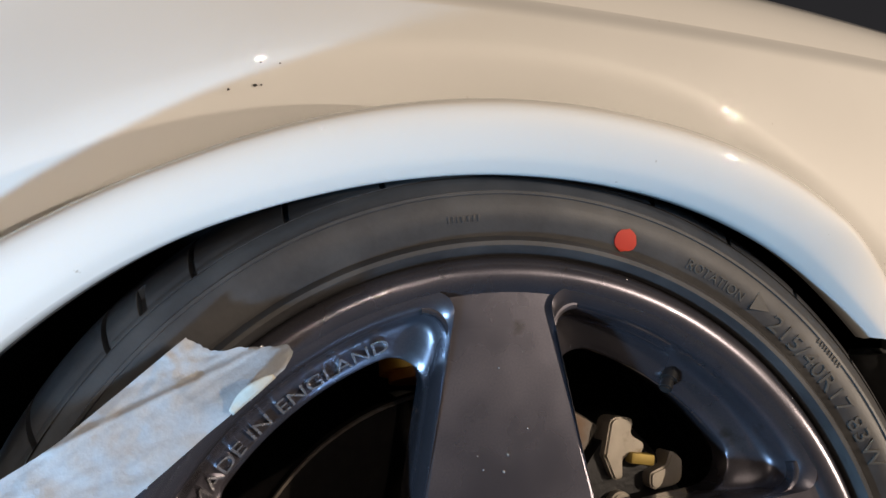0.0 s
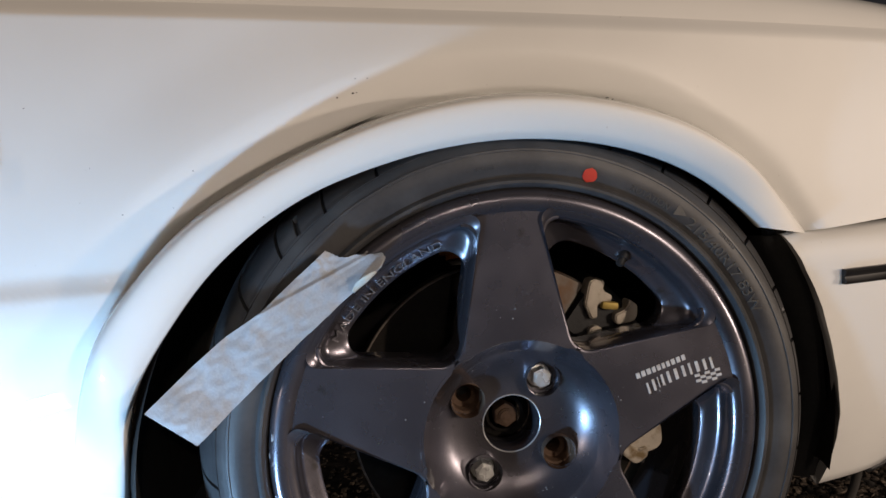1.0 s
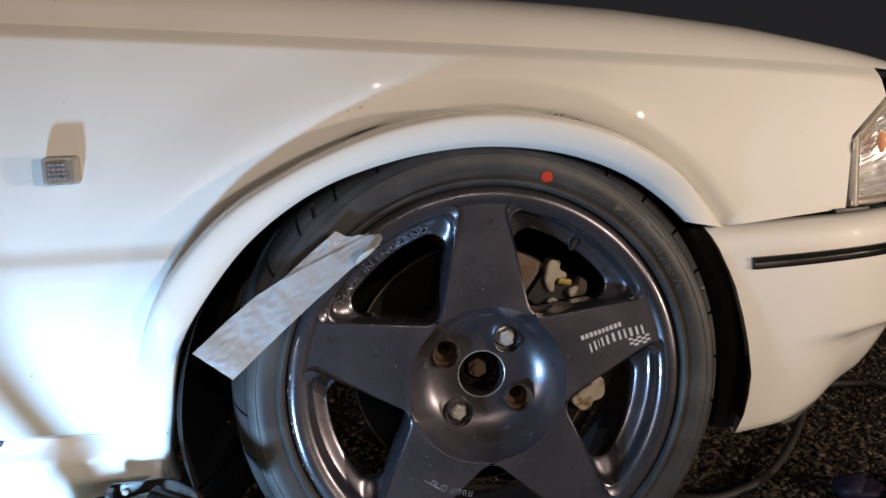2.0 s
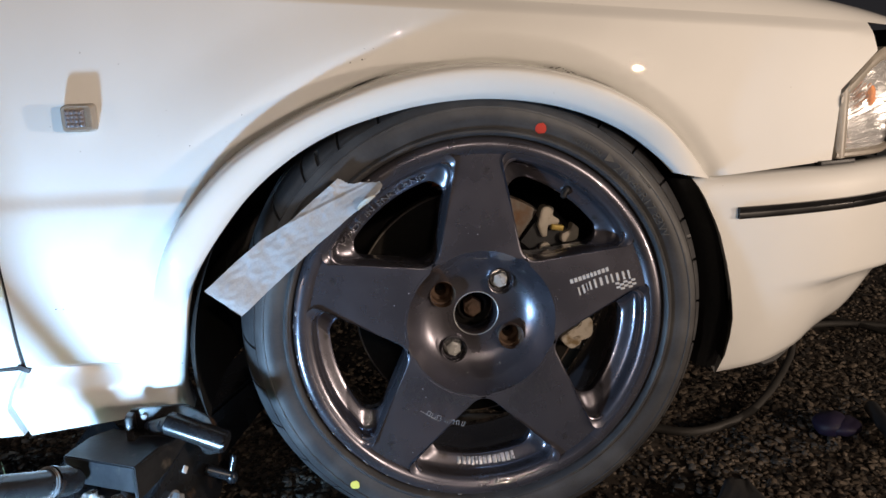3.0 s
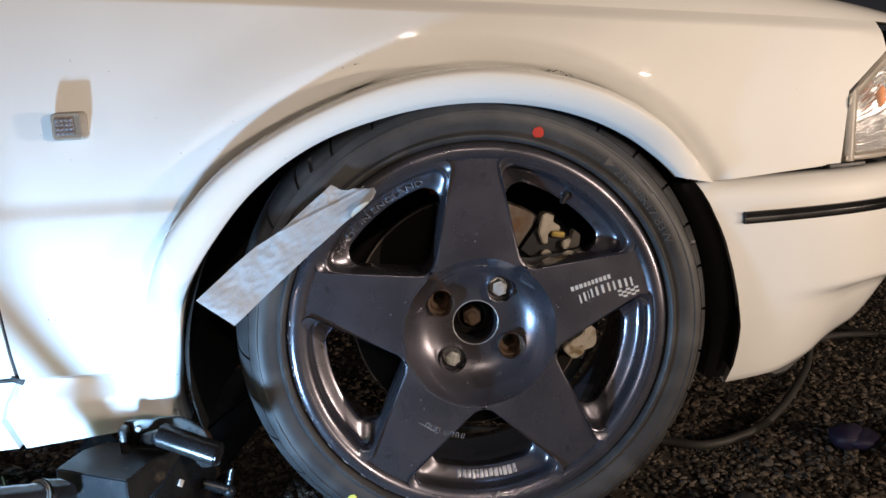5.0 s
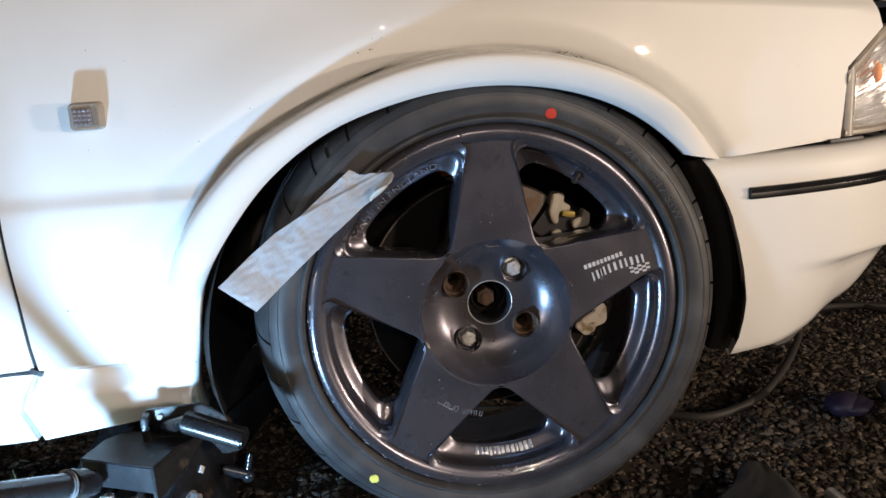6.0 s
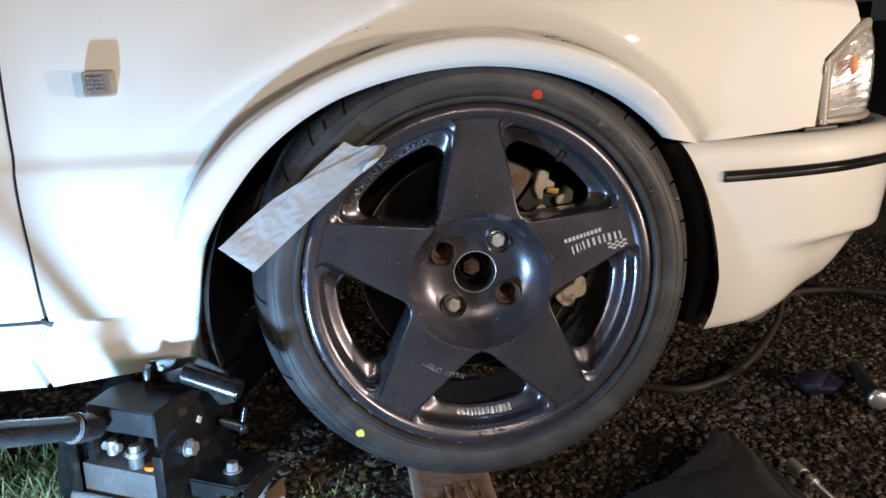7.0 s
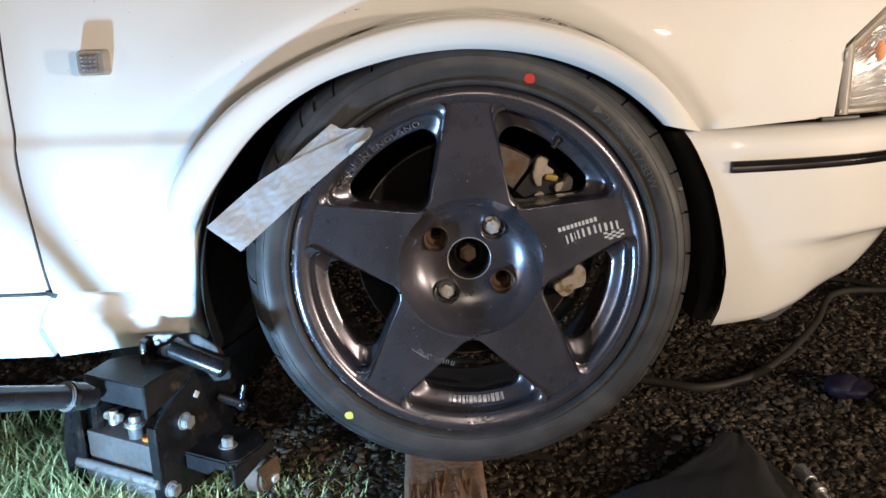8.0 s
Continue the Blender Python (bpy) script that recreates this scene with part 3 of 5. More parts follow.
def build_bumper():
    prof = ((0.478, 0.045), (0.4975, 0.032), (0.4985, 0.018), (0.4945, 0.008), (0.486, 0.0025), (0.470, 0.0), (0.458, 0.0015), (0.441, 0.002), (0.42, 0.004), (0.38, 0.009),
            (0.350, 0.013), (0.344, 0.014), (0.338, 0.015), (0.330, 0.017), (0.32, 0.019), (0.30, 0.024), (0.27, 0.034), (0.24, 0.045), (0.222, 0.053), (0.212, 0.058), (0.210, 0.062), (0.216, 0.075))
    n = 44
    rows = []
    for z, d in prof:
        xs = float(np.interp(z, (0.21, 0.25, 0.30, 0.344, 0.39, 0.428, 0.47, 0.496), (0.350, 0.357, 0.352, 0.341, 0.328, 0.314, 0.292, 0.277)))
        row = [bumper_point(p, m, z, d) for p, m, _ in plan_at(BUMPER_PLAN, xs, n)]
        row.insert(0, (row[0][0] + 0.004, row[0][1] + 0.02, row[0][2]))
        rows.append(row)
    mesh_object("front_bumper", [p for r in rows for p in r], grid_faces(len(rows), n + 1), WHITE_PAINT, car, "white front bumper and spoiler", smooth=50)
    rows = []
    for z, d in ((0.4415, 0.004), (0.4415, -0.0035), (0.444, -0.005), (0.4485, -0.0025), (0.4495, -0.0025), (0.454, -0.005), (0.4565, -0.0035), (0.4565, 0.004)):
        row = [bumper_point(p, m, z, d) for p, m, _ in plan_at(BUMPER_PLAN, 0.338, 40)]
        row.insert(0, (row[0][0] - 0.001, row[0][1] + 0.008, row[0][2]))
        rows.append(row)
    mesh_object("rub_strip", [p for r in rows for p in r], grid_faces(len(rows), 41), RUBBER_STRIP, car, "black rubber strip along the bumper", smooth=40)
    # black flange between the bumper's end and the wheel
    rows = []
    for k in range(20):
        z = 0.495 - 0.285 * k / 19
        x = float(np.interp(z, (0.21, 0.25, 0.30, 0.344, 0.39, 0.428, 0.47, 0.496), (0.350, 0.357, 0.352, 0.341, 0.328, 0.314, 0.292, 0.277)))
        y = 0.02 + 0.062 * step(0.5, 0.2, z)
        rows.append([(x + 0.003, y + 0.006, z), (x - 0.010, y + 0.010, z), (x - 0.022, y + 0.022, z), (x - 0.026, y + 0.09, z), (x - 0.02, y + 0.25, z)])
    mesh_object("arch_edge", [p for r in rows for p in r], grid_faces(20, 5), BLACK_PLASTIC, car, smooth=40)
    # black lip below
    rows = []
    for d, z in ((0.085, 0.222), (0.083, 0.198), (0.088, 0.192), (0.12, 0.195), (0.18, 0.23)):
        rows.append([(p.x + m.x * d, p.y + m.y * d, z + float(np.interp(p.x, (0.42, 0.45, 0.48, 0.52, 0.60, 0.7), (0.02, 0.0, 0.004, 0.026, 0.07, 0.08)))) for p, m, _ in plan_at(BUMPER_PLAN, 0.42, 30)])
    mesh_object("under_lip", [p for r in rows for p in r], grid_faces(5, 30), BLACK_PLASTIC, car, smooth=40)


build_bumper()
NOSE_PLAN = spline(((0.44, 0.044, 0), (0.485, 0.054, 0), (0.53, 0.069, 0), (0.575, 0.092, 0), (0.610, 0.13, 0), (0.628, 0.18, 0), (0.640, 0.28, 0), (0.648, 0.5, 0), (0.652, 0.85, 0)), 12)


def build_indicator():
    pts = plan_at(NOSE_PLAN, 0.488, 60)
    pts = [q for q in pts if q[2] < 0.21]
    n = len(pts)

    def top(d):
        return float(np.interp(d, (0.0, 0.012, 0.060, 0.078, 0.092, 0.110, 0.135, 0.21), (0.590, 0.603, 0.639, 0.648, 0.650, 0.645, 0.630, 0.60)))

    base = []
    for z_of, inset in ((lambda d: 0.507, 0.03), (lambda d: 0.507, -0.001), (lambda d: 0.5095, -0.0035), (lambda d: 0.5135, -0.0035), (lambda d: 0.5160, -0.001), (lambda d: 0.5175, 0.005)):
        base.append([(p.x + m.x * inset, p.y + m.y * inset, z_of(d)) for p, m, d in pts])
    lamp_body = mesh_object("indicator_surround", [v for r in base for v in r], grid_faces(len(base), n), LENS_FRAME, car, "dull clear plastic indicator lamp with ribbed lens", smooth=40)
    up = []
    for dz, inset in ((-0.019, 0.005), (-0.017, -0.001), (-0.012, -0.004), (-0.004, -0.004), (0.0, -0.001), (0.0, 0.03)):
        up.append([(p.x + m.x * inset, p.y + m.y * inset, top(d) + dz) for p, m, d in pts if d < 0.098])
    mesh_object("surround_top", [v for r in up for v in r], grid_faces(len(up), len(up[0])), LENS_FRAME, lamp_body, smooth=40)
    side = []
    for d, inset in ((0.0, 0.03), (0.0, -0.001), (0.004, -0.004), (0.013, -0.004), (0.017, -0.001), (0.019, 0.005)):
        p0, m0, _ = pts[0]
        q = p0 + Vector((m0.y, -m0.x, 0)) * d
        side.append([(q.x + m0.x * inset, q.y + m0.y * inset, 0.507 + (top(d) - 0.507) * k / 12) for k in range(13)])
    mesh_object("surround_side", [v for r in side for v in r], grid_faces(len(side), 13), LENS_FRAME, lamp_body, smooth=40)
    # ribbed clear lens, silvered bowl and amber bulb behind it
    inner = [q for q in pts if q[2] > 0.010]
    rows = []
    for k in range(49):
        s = k / 48
        row = []
        for p, m, d in inner:
            deep = 0.0020 - 0.007 * math.sin(math.pi * s) ** 0.6 * step(0.008, 0.035, d) + 0.0012 * abs(math.sin(s * 20 * math.pi / 2)) + 0.0010 * abs(math.sin(d * 330))
            row.append((p.x + m.x * deep, p.y + m.y * deep, 0.513 + (top(d) - 0.002 - 0.011 * step(0.10, 0.085, d) - 0.513) * s))
        rows.append(row)
    lens = mesh_object("lens", [v for r in rows for v in r], grid_faces(49, len(inner)), LENS_CLEAR, lamp_body, "clear ribbed lens", smooth=20)
    lens.visible_shadow = False
    rows = []
    for k in range(57):
        s = k / 56
        row = []
        for p, m, d in inner:
            # rows of small blocks, set deeper and shallower by turns, flatter round the corner
            block = 0.004 * (int(s * 14) % 2) * step(0.16, 0.10, d) + 0.0022 * (int(d * 160) % 2)
            deep = 0.010 + 0.014 * math.sin(math.pi * s) * step(0.15, 0.07, d) + block
            row.append((p.x + m.x * deep, p.y + m.y * deep, 0.514 + (top(d) - 0.010 - 0.514) * s))
        rows.append(row)
    mesh_object("reflector", [v for r in rows for v in r], grid_faces(57, len(inner)), REFLECTOR, lamp_body, smooth=25)
    p, m, _ = min(pts, key=lambda q: abs(q[2] - 0.075))
    bm = bmesh.new()
    bmesh.ops.create_uvsphere(bm, u_segments=16, v_segments=10, radius=0.010, matrix=Matrix.Translation((p.x + m.x * 0.014, p.y + m.y * 0.014, 0.585)) @ Matrix.Diagonal((0.8, 0.8, 1.5, 1)))
    part("bulb", bm, ORANGE, lamp_body, "amber bulb")


build_indicator()
rows = [[(p.x + 0.004, p.y, z) for p in NOSE_PLAN if p.y > 0.17] for z in (0.49, 0.56, 0.62, 0.672)]
mesh_object("front_grille", [v for r in rows for v in r], grid_faces(4, len(rows[0])), BLACK_PLASTIC, car, smooth=40)
bm = bmesh.new()
box_bm(bm, (0.30, 0.012, 0.012), pose(0.44, 0.062, 0.488, 0, 0, 12), 0.002)
part("gap_seal", bm, BLACK_PLASTIC, car)
for size, m in (((0.060, 0.012, 0.006), pose(0.490, 0.056, 0.5025, 0, 0, 15)), ((0.009, 0.008, 0.007), pose(0.272, 0.017, 0.5015))):
    bm = bmesh.new()
    box_bm(bm, size, m, 0.0015)
    part("gap_block", bm, BLACK_PLASTIC, car, "black rubber block in the bumper gap")


def build_side_marker():
    front = round_corners(((-0.0165, -0.0150, 0.005), (0.0165, -0.0150, 0.005), (0.0165, 0.0140, 0.005), (-0.0165, 0.0140, 0.005)), 5)
    n = len(front)
    cx, cz = -0.4435, 0.6045
    y0 = side_y(cx, cz)
    rings = ((-0.0158, 0.62), (-0.0172, 0.80), (-0.0170, 0.93), (-0.0150, 1.0), (-0.008, 1.03), (0.006, 1.06))
    verts = [(cx + x * k, y0 + y, cz + z * k) for y, k in rings for x, z in front]
    body = mesh_object("side_repeater", verts, grid_faces(len(rings), n, True) + [tuple(range(n))], LENS_FRAME, car, "small clear side repeater lamp", smooth=30)
    # fine ribs along one side of the lens, and a grey studded centre
    for k in range(9):
        bm = bmesh.new()
        box_bm(bm, (0.0050, 0.0012, 0.0010), pose(cx + 0.0120, y0 - 0.0172, cz - 0.0100 + 0.0024 * k), 0.0003)
        part("lens_rib", bm, LENS_FRAME, body)
    bm = bmesh.new()
    box_bm(bm, (0.0205, 0.003, 0.0190), pose(cx - 0.0022, y0 - 0.0165, cz - 0.0003), 0.001)
    lens = part("repeater_lens", bm, SMOKED, body, "grey studded lens centre")
    for i in range(4):
        for j in range(4):
            bm = bmesh.new()
            bmesh.ops.create_uvsphere(bm, u_segments=8, v_segments=6, radius=0.0023, matrix=Matrix.Translation((cx - 0.0092 + 0.0047 * i, y0 - 0.0178, cz - 0.0072 + 0.0046 * j)))
            part("lens_stud", bm, SMOKED, lens)


build_side_marker()

# ---- wheel ----
AXLE = 0.33
SPOKE_A, SPOKE_K, WIN_R = 0.0690, 0.197, 0.2075


def spoke_side(phi):
    return SPOKE_A / (math.sin(phi) + SPOKE_K * math.cos(phi))


def window_outline(reach=WIN_R, shrink=0.0, tip=0.021, shoulder=0.013):
    """One window between two spokes, about the +z direction, as (x, z) points: its outer radius, how far its sides stand in, and the radii of its corners."""
    half = radians(36)
    apex = Vector((0.0, spoke_side(half) + shrink / math.sin(half)))
    far = Vector((spoke_side(0.3) * math.sin(half - 0.3), spoke_side(0.3) * math.cos(half - 0.3)))
    u = (far - Vector((0.0, spoke_side(half)))).normalized()
    theta, n = math.atan2(u.x, u.y), Vector((-u.y, u.x))
    # the corner's centre lies on a line beside the window's side, and inside the rim's circle
    q = apex + n * shoulder
    k, c = q.dot(u), q.dot(q) - (reach - shoulder) ** 2
    centre = q + u * (-k + math.sqrt(k * k - c))
    end = math.atan2(centre.y, centre.x)
    low = Vector((0.0, apex.y + tip / math.sin(theta)))
    side = []
    for i in range(9):
        a = (math.pi / 2 - theta) * i / 8
        side.append((low.x + tip * math.sin(a), low.y - tip * math.cos(a)))
    for i in range(11):
        a = -theta + (end + theta) * i / 10
        side.append((centre.x + shoulder * math.cos(a), centre.y + shoulder * math.sin(a)))
    for i in range(1, 13):
        a = end + (math.pi / 2 - end) * i / 12
        side.append((reach * math.cos(a), reach * math.sin(a)))
    return side + [(-x, z) for x, z in side[-2:0:-1]]


def build_pocket_mesh():
    """The wall of one window: a steep side, a rounded corner and a sloping ledge along the rim."""
    top, low = window_outline(), window_outline(0.189, 0.0015, 0.021, 0.018)
    verts = []
    rows = ((-0.50, -0.0040, 0.0010), (-0.36, -0.0030, 0.0010), (-0.24, -0.0016, 0.0011), (-0.13, 0.0002, 0.0012), (-0.05, 0.0026, 0.0014), (0.0, 0.0056, 0.0022), (0.03, 0.0100, 0.0090),
            (0.08, 0.0150, 0.0150), (0.16, 0.0182, 0.0182), (0.30, 0.0204, 0.0204), (0.5, 0.0225, 0.0225), (0.75, 0.0252, 0.0252), (0.97, 0.0275, 0.0275), (1.02, 0.0288, 0.0288), (1.0, 0.034, 0.034), (0.9, 0.05, 0.05))
    for mix, rim_y, side in rows:
        for a, b in zip(top, low):
            w = step(0.011, 0.0175, math.hypot(b[0] - a[0], b[1] - a[1]))
            verts.append((a[0] + (b[0] - a[0]) * mix, rim_y * w + side * (1 - w), a[1] + (b[1] - a[1]) * mix))
    return verts, grid_faces(len(rows), len(top), True)


def build_spoke_mesh():
    win = window_outline()
    low = [p for p in win if math.hypot(*p) < WIN_R - 0.0002]
    half_r = sorted([p for p in low if p[0] > 1e-6], key=lambda p: p[1])
    # the window to the spoke's left has its right half on the spoke: turn it by +36 degrees about the axis
    def turn(p, deg):
        c, s = math.cos(radians(deg)), math.sin(radians(deg))
        return (p[0] * c + p[1] * s, -p[0] * s + p[1] * c)
    left_edge = [turn(p, -36) for p in half_r]
    right_edge = [(-x, z) for x, z in left_edge]
    base = left_edge[0][1]
    end = math.degrees(math.atan2(right_edge[-1][0], right_edge[-1][1]))
    m, cols = len(left_edge), 13
    verts, faces = [], []

    def side_normal(i):
        a, c = Vector(left_edge[max(i - 1, 0)]), Vector(left_edge[min(i + 1, m - 1)])
        e = (c - a).normalized()
        return Vector((e.y, -e.x))
    # the flat face, its foot bowed along the dish and its end along the rim
    for i in range(m + 1):
        for k in range(cols):
            u = 2 * k / (cols - 1) - 1
            if i == m:
                a = radians(u * end)
                verts.append((0.2135 * math.sin(a), 0.0, 0.2135 * math.cos(a)))
                continue
            p = Vector(left_edge[i]) + side_normal(i) * 0.0022
            half = -p.x
            bow = max(0.0, math.sqrt(0.0955 ** 2 - (u * half) ** 2) - base) * step(0.150, base, p.y) if abs(u * half) < 0.0955 else 0.0
            verts.append((u * half, 0.0, p.y + bow * (1 - abs(u) ** 6)))
    faces += grid_faces(m + 1, cols)
    # rounded edges and side walls
    for sign in (-1, 1):
        first = len(verts)
        for off, y in ((0.0022, 0.0), (0.0007, 0.0006), (0.0, 0.0020), (-0.0012, 0.030)):
            for i in range(m):
                p = Vector(left_edge[i]) + side_normal(i) * off
                verts.append((p.x * -sign, y, p.y))
        faces += [tuple(first + q for q in f) for f in grid_faces(4, m)]
    return verts, faces


def build_wheel():
    hub_m = pose(0, 0, AXLE)
    rim = [(0.224, 0.195), (0.216, 0.185), (0.209, 0.15), (0.203, 0.09), (0.199, 0.055), (0.194, 0.046), (0.194, 0.040), (0.203, 0.030), (0.2095, 0.022),
           (0.2095, 0.009), (0.2100, 0.006), (0.2115, 0.0018), (0.2135, -0.0010), (0.2170, -0.0042), (0.2215, -0.0062), (0.2265, -0.0056), (0.2305, -0.0030), (0.2328, 0.0005), (0.2335, 0.005),
           (0.2335, 0.014), (0.2285, 0.022), (0.2235, 0.05), (0.215, 0.07), (0.21, 0.15), (0.2235, 0.19), (0.224, 0.195)]
    v, f = lathe(rim, 160)
    wheel = mesh_object("wheel", v, f, GUNMETAL, car, "scuffed gunmetal five-spoke alloy wheel held by two bolts", smooth=40, matrix=hub_m)
    v, f = build_spoke_mesh()
    first = mesh_object("spoke", v, f, GUNMETAL, wheel, smooth=30)
    first.matrix_local = pose(0, 0, 0, 0, 0, 0)
    for k in range(1, 5):
        place("spoke", first.data, None, wheel, smooth=0, matrix=pose(0, 0, 0, 0, 72 * k, 0))
    v, f = build_pocket_mesh()
    pocket = mesh_object("window_pocket", v, f, GUNMETAL, wheel, smooth=45)
    pocket.matrix_local = pose(0, 0, 0, 0, 36, 0)
    for k in range(1, 5):
        place("window_pocket", pocket.data, None, wheel, smooth=0, matrix=pose(0, 0, 0, 0, 36 + 72 * k, 0))
    # dished centre, with seats cut for the four bolts
    def dish_y(r):
        return 0.0462 - 0.0464 * max(0.0, (r - 0.028) / 0.0678) ** 3.0
    bolts = [(0.054 * math.cos(radians(54.5 + 90 * k)), 0.054 * math.sin(radians(54.5 + 90 * k))) for k in range(4)]
    prof = [(0.0985, 0.012), (0.0976, 0.002), (0.0966, -0.0001)] + [(r, dish_y(r)) for r in np.linspace(0.0956, 0.0286, 68)]
    v, f = lathe(prof, 300)
    keep = []
    for q in f:
        mx, mz = sum(v[i][0] for i in q) / 4, sum(v[i][2] for i in q) / 4
        if all(math.hypot(mx - cx, mz - cz) > 0.0158 for cx, cz in bolts):
            keep.append(q)
    mesh_object("centre_dish", v, keep, GUNMETAL, wheel, smooth=40)
    v, f = lathe([(0.0290, 0.0462), (0.0280, 0.0475), (0.0280, 0.085)], 48)
    mesh_object("centre_bore", v, f, GUNMETAL, wheel, smooth=40)
    v, f = lathe([(0.0298, 0.0462), (0.0292, 0.0454), (0.0285, 0.0460), (0.0285, 0.053)], 48)
    mesh_object("bore_edge", v, f, ZINC, wheel, "scraped bright edge of the centre bore", smooth=40)
    # the hub end's colour carries the shade deep in the bore
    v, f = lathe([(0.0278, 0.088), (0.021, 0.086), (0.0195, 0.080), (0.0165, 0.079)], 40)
    mesh_object("hub_flange", v, f, SHADED_IRON, wheel, "hub end with the bore's shade in its colour", smooth=40)
    bm = bmesh.new()
    rod_bm(bm, (0, 0.09, 0), (0, 0.071, 0), 0.0125, 6, 0.001)
    rod_bm(bm, (0, 0.09, 0), (0, 0.067, 0), 0.0080, 18, 0.0015)
    rod_bm(bm, (0, 0.09, 0), (0, 0.0665, 0), 0.0045, 14, 0.0008)
    part("axle_nut", bm, RUST, wheel, "rusty axle nut")
    for k, (cx, cz) in enumerate(bolts):
        at = pose(cx, 0, cz)
        open_hole = k in (1, 3)
        v, f = lathe([(0.0168, 0.0340), (0.0163, 0.0440), (0.0158, 0.0456), (0.0138, 0.0460), (0.0132, 0.0475), (0.0126, 0.058), (0.0078, 0.060), (0.0074, 0.085)], 32)
        mesh_object("bolt_hole", v, f, RUST if open_hole else GUNMETAL, wheel, "empty rusty bolt hole" if open_hole else "", smooth=40, matrix=at)
        if open_hole:
            v, f = lathe([(0.0075, 0.080), (0.0002, 0.081)], 16)
            mesh_object("hole_end", v, f, LINER_BLACK, wheel, smooth=40, matrix=at)
        else:
            bm = bmesh.new()
            rod_bm(bm, (0, 0.060, 0), (0, 0.052, 0), 0.0118, 24, 0.001)
            rod_bm(bm, (0, 0.054, 0), (0, 0.0385, 0), 0.0100, 6, 0.0012)
            rod_bm(bm, (0, 0.040, 0), (0, 0.0375, 0), 0.0072, 20, 0.0008)
            for j in range(6):
                a = radians(60 * j)
                box_bm(bm, (0.0030, 0.0008, 0.0007), pose(0.0042 * math.cos(a), 0.0373, 0.0042 * math.sin(a), 0, -60 * j, 0))
            part("wheel_bolt", bm, ZINC, wheel, "bright zinc wheel bolt", smooth=30, matrix=at @ pose(0, 0, 0, 0, 12 + 20 * k, 0))
    return wheel


def polar(x, y, r, a0, depth):
    """Bends flat lettering round the axle: x along, y up, clockwise from the angle a0, its foot on the radius r."""
    a, rr = radians(a0) - x / r, r + y
    return Vector((rr * math.cos(a), depth, rr * math.sin(a)))


def bent_words(name, words, size, r, a0, y_of, thick, material, parent, label, squeeze=1.0):
    me = text_mesh(words, size, thick)
    for v in me.vertices:
        rr = r + v.co.y
        p = polar(v.co.x * squeeze, v.co.y, r, a0, 0)
        v.co = (p.x, y_of(rr) - v.co.z, p.z)
    me.materials.clear()
    return place(name, me, material, parent, label, smooth=0)


TYRE = ((0.2270, 0.012), (0.2325, 0.0055), (0.2345, -0.0005), (0.2362, -0.0052), (0.2385, -0.0078), (0.2410, -0.0080), (0.2424, -0.0062), (0.2440, -0.0040), (0.2475, -0.0050), (0.2520, -0.0066), (0.2570, -0.0076),
        (0.2620, -0.0076), (0.2668, -0.0066), (0.2672, -0.0075), (0.2690, -0.0072), (0.2694, -0.0058), (0.2715, -0.0045), (0.2740, -0.0030), (0.2760, -0.0013), (0.2780, 0.0004), (0.2784, -0.0002), (0.2800, 0.0014), (0.2804, 0.0026), (0.2822, 0.0048), (0.2840, 0.0070), (0.2856, 0.0094), (0.2872, 0.0118), (0.2889, 0.0149),
        (0.2905, 0.0180), (0.2928, 0.0235), (0.2946, 0.0290), (0.2960, 0.0345), (0.2972, 0.0400), (0.2982, 0.0460), (0.2989, 0.0520), (0.2993, 0.0575), (0.2993, 0.0590), (0.2994, 0.0680), (0.2995, 0.0695),
        (0.3005, 0.0800), (0.3010, 0.0950), (0.3010, 0.1060), (0.3010, 0.1075), (0.3010, 0.1170), (0.3010, 0.1185), (0.3000, 0.145), (0.2990, 0.165), (0.2950, 0.190), (0.2860, 0.205), (0.2700, 0.2200), (0.2450, 0.2150), (0.2270, 0.200))


def tyre_face(r):
    """How far out the sidewall stands at a radius."""
    k = [p for p in TYRE if p[1] < 0.02]
    return float(np.interp(r, [p[0] for p in k], [p[1] for p in k]))


def build_tyre(parent):
    n = 2880
    verts = []
    for r, y in TYRE:
        # the mesh is sheared so that its columns run along the curved sipes
        w = max(0.0, min(1.25, (r - 0.2700) / 0.0260))
        shear = 0.20 * w * w + (0.10 * min(1.0, (y - 0.030) / 0.028) if y > 0.030 else 0.0)
        for k in range(n):
            pitch = (k * 32 / n) % 1.0
            groove = 0.0
            if 0.0580 < y < 0.069 or 0.1070 < y < 0.1175:
                groove = 0.0065
            elif 0.2788 < r and y < 0.058:
                # long curved sipes over the shoulder, and a few short wear marks between them
                if abs(pitch - 0.5) < 0.030 or (int(k * 32 / n) in (2, 12, 23) and 0.42 < w < 0.80 and y < 0.030 and abs(pitch - 0.06) < 0.045):
                    groove = 0.0050
            flat = 0.85 if y < 0.022 else 0.2
            a = 2 * math.pi * (k / n - (shear + 0.287) / 32)
            rr = r - groove * (1 - 0.5 * flat)
            verts.append((rr * math.cos(a), y + flat * groove, rr * math.sin(a)))
    tyre = mesh_object("tyre", verts, grid_faces(len(TYRE), n, True), TYRE_RUBBER, parent, "low-profile black tyre with dusty sidewall", smooth=38)
    return tyre


wheel = build_wheel()
build_tyre(wheel)
bent_words("size_lettering", "215/40R17 83W", 0.0140, 0.2485, 49.0, lambda r: tyre_face(r) - 0.0003, 0.0007, RUBBER_PRINT, wheel, "moulded tyre size lettering", 1.20)
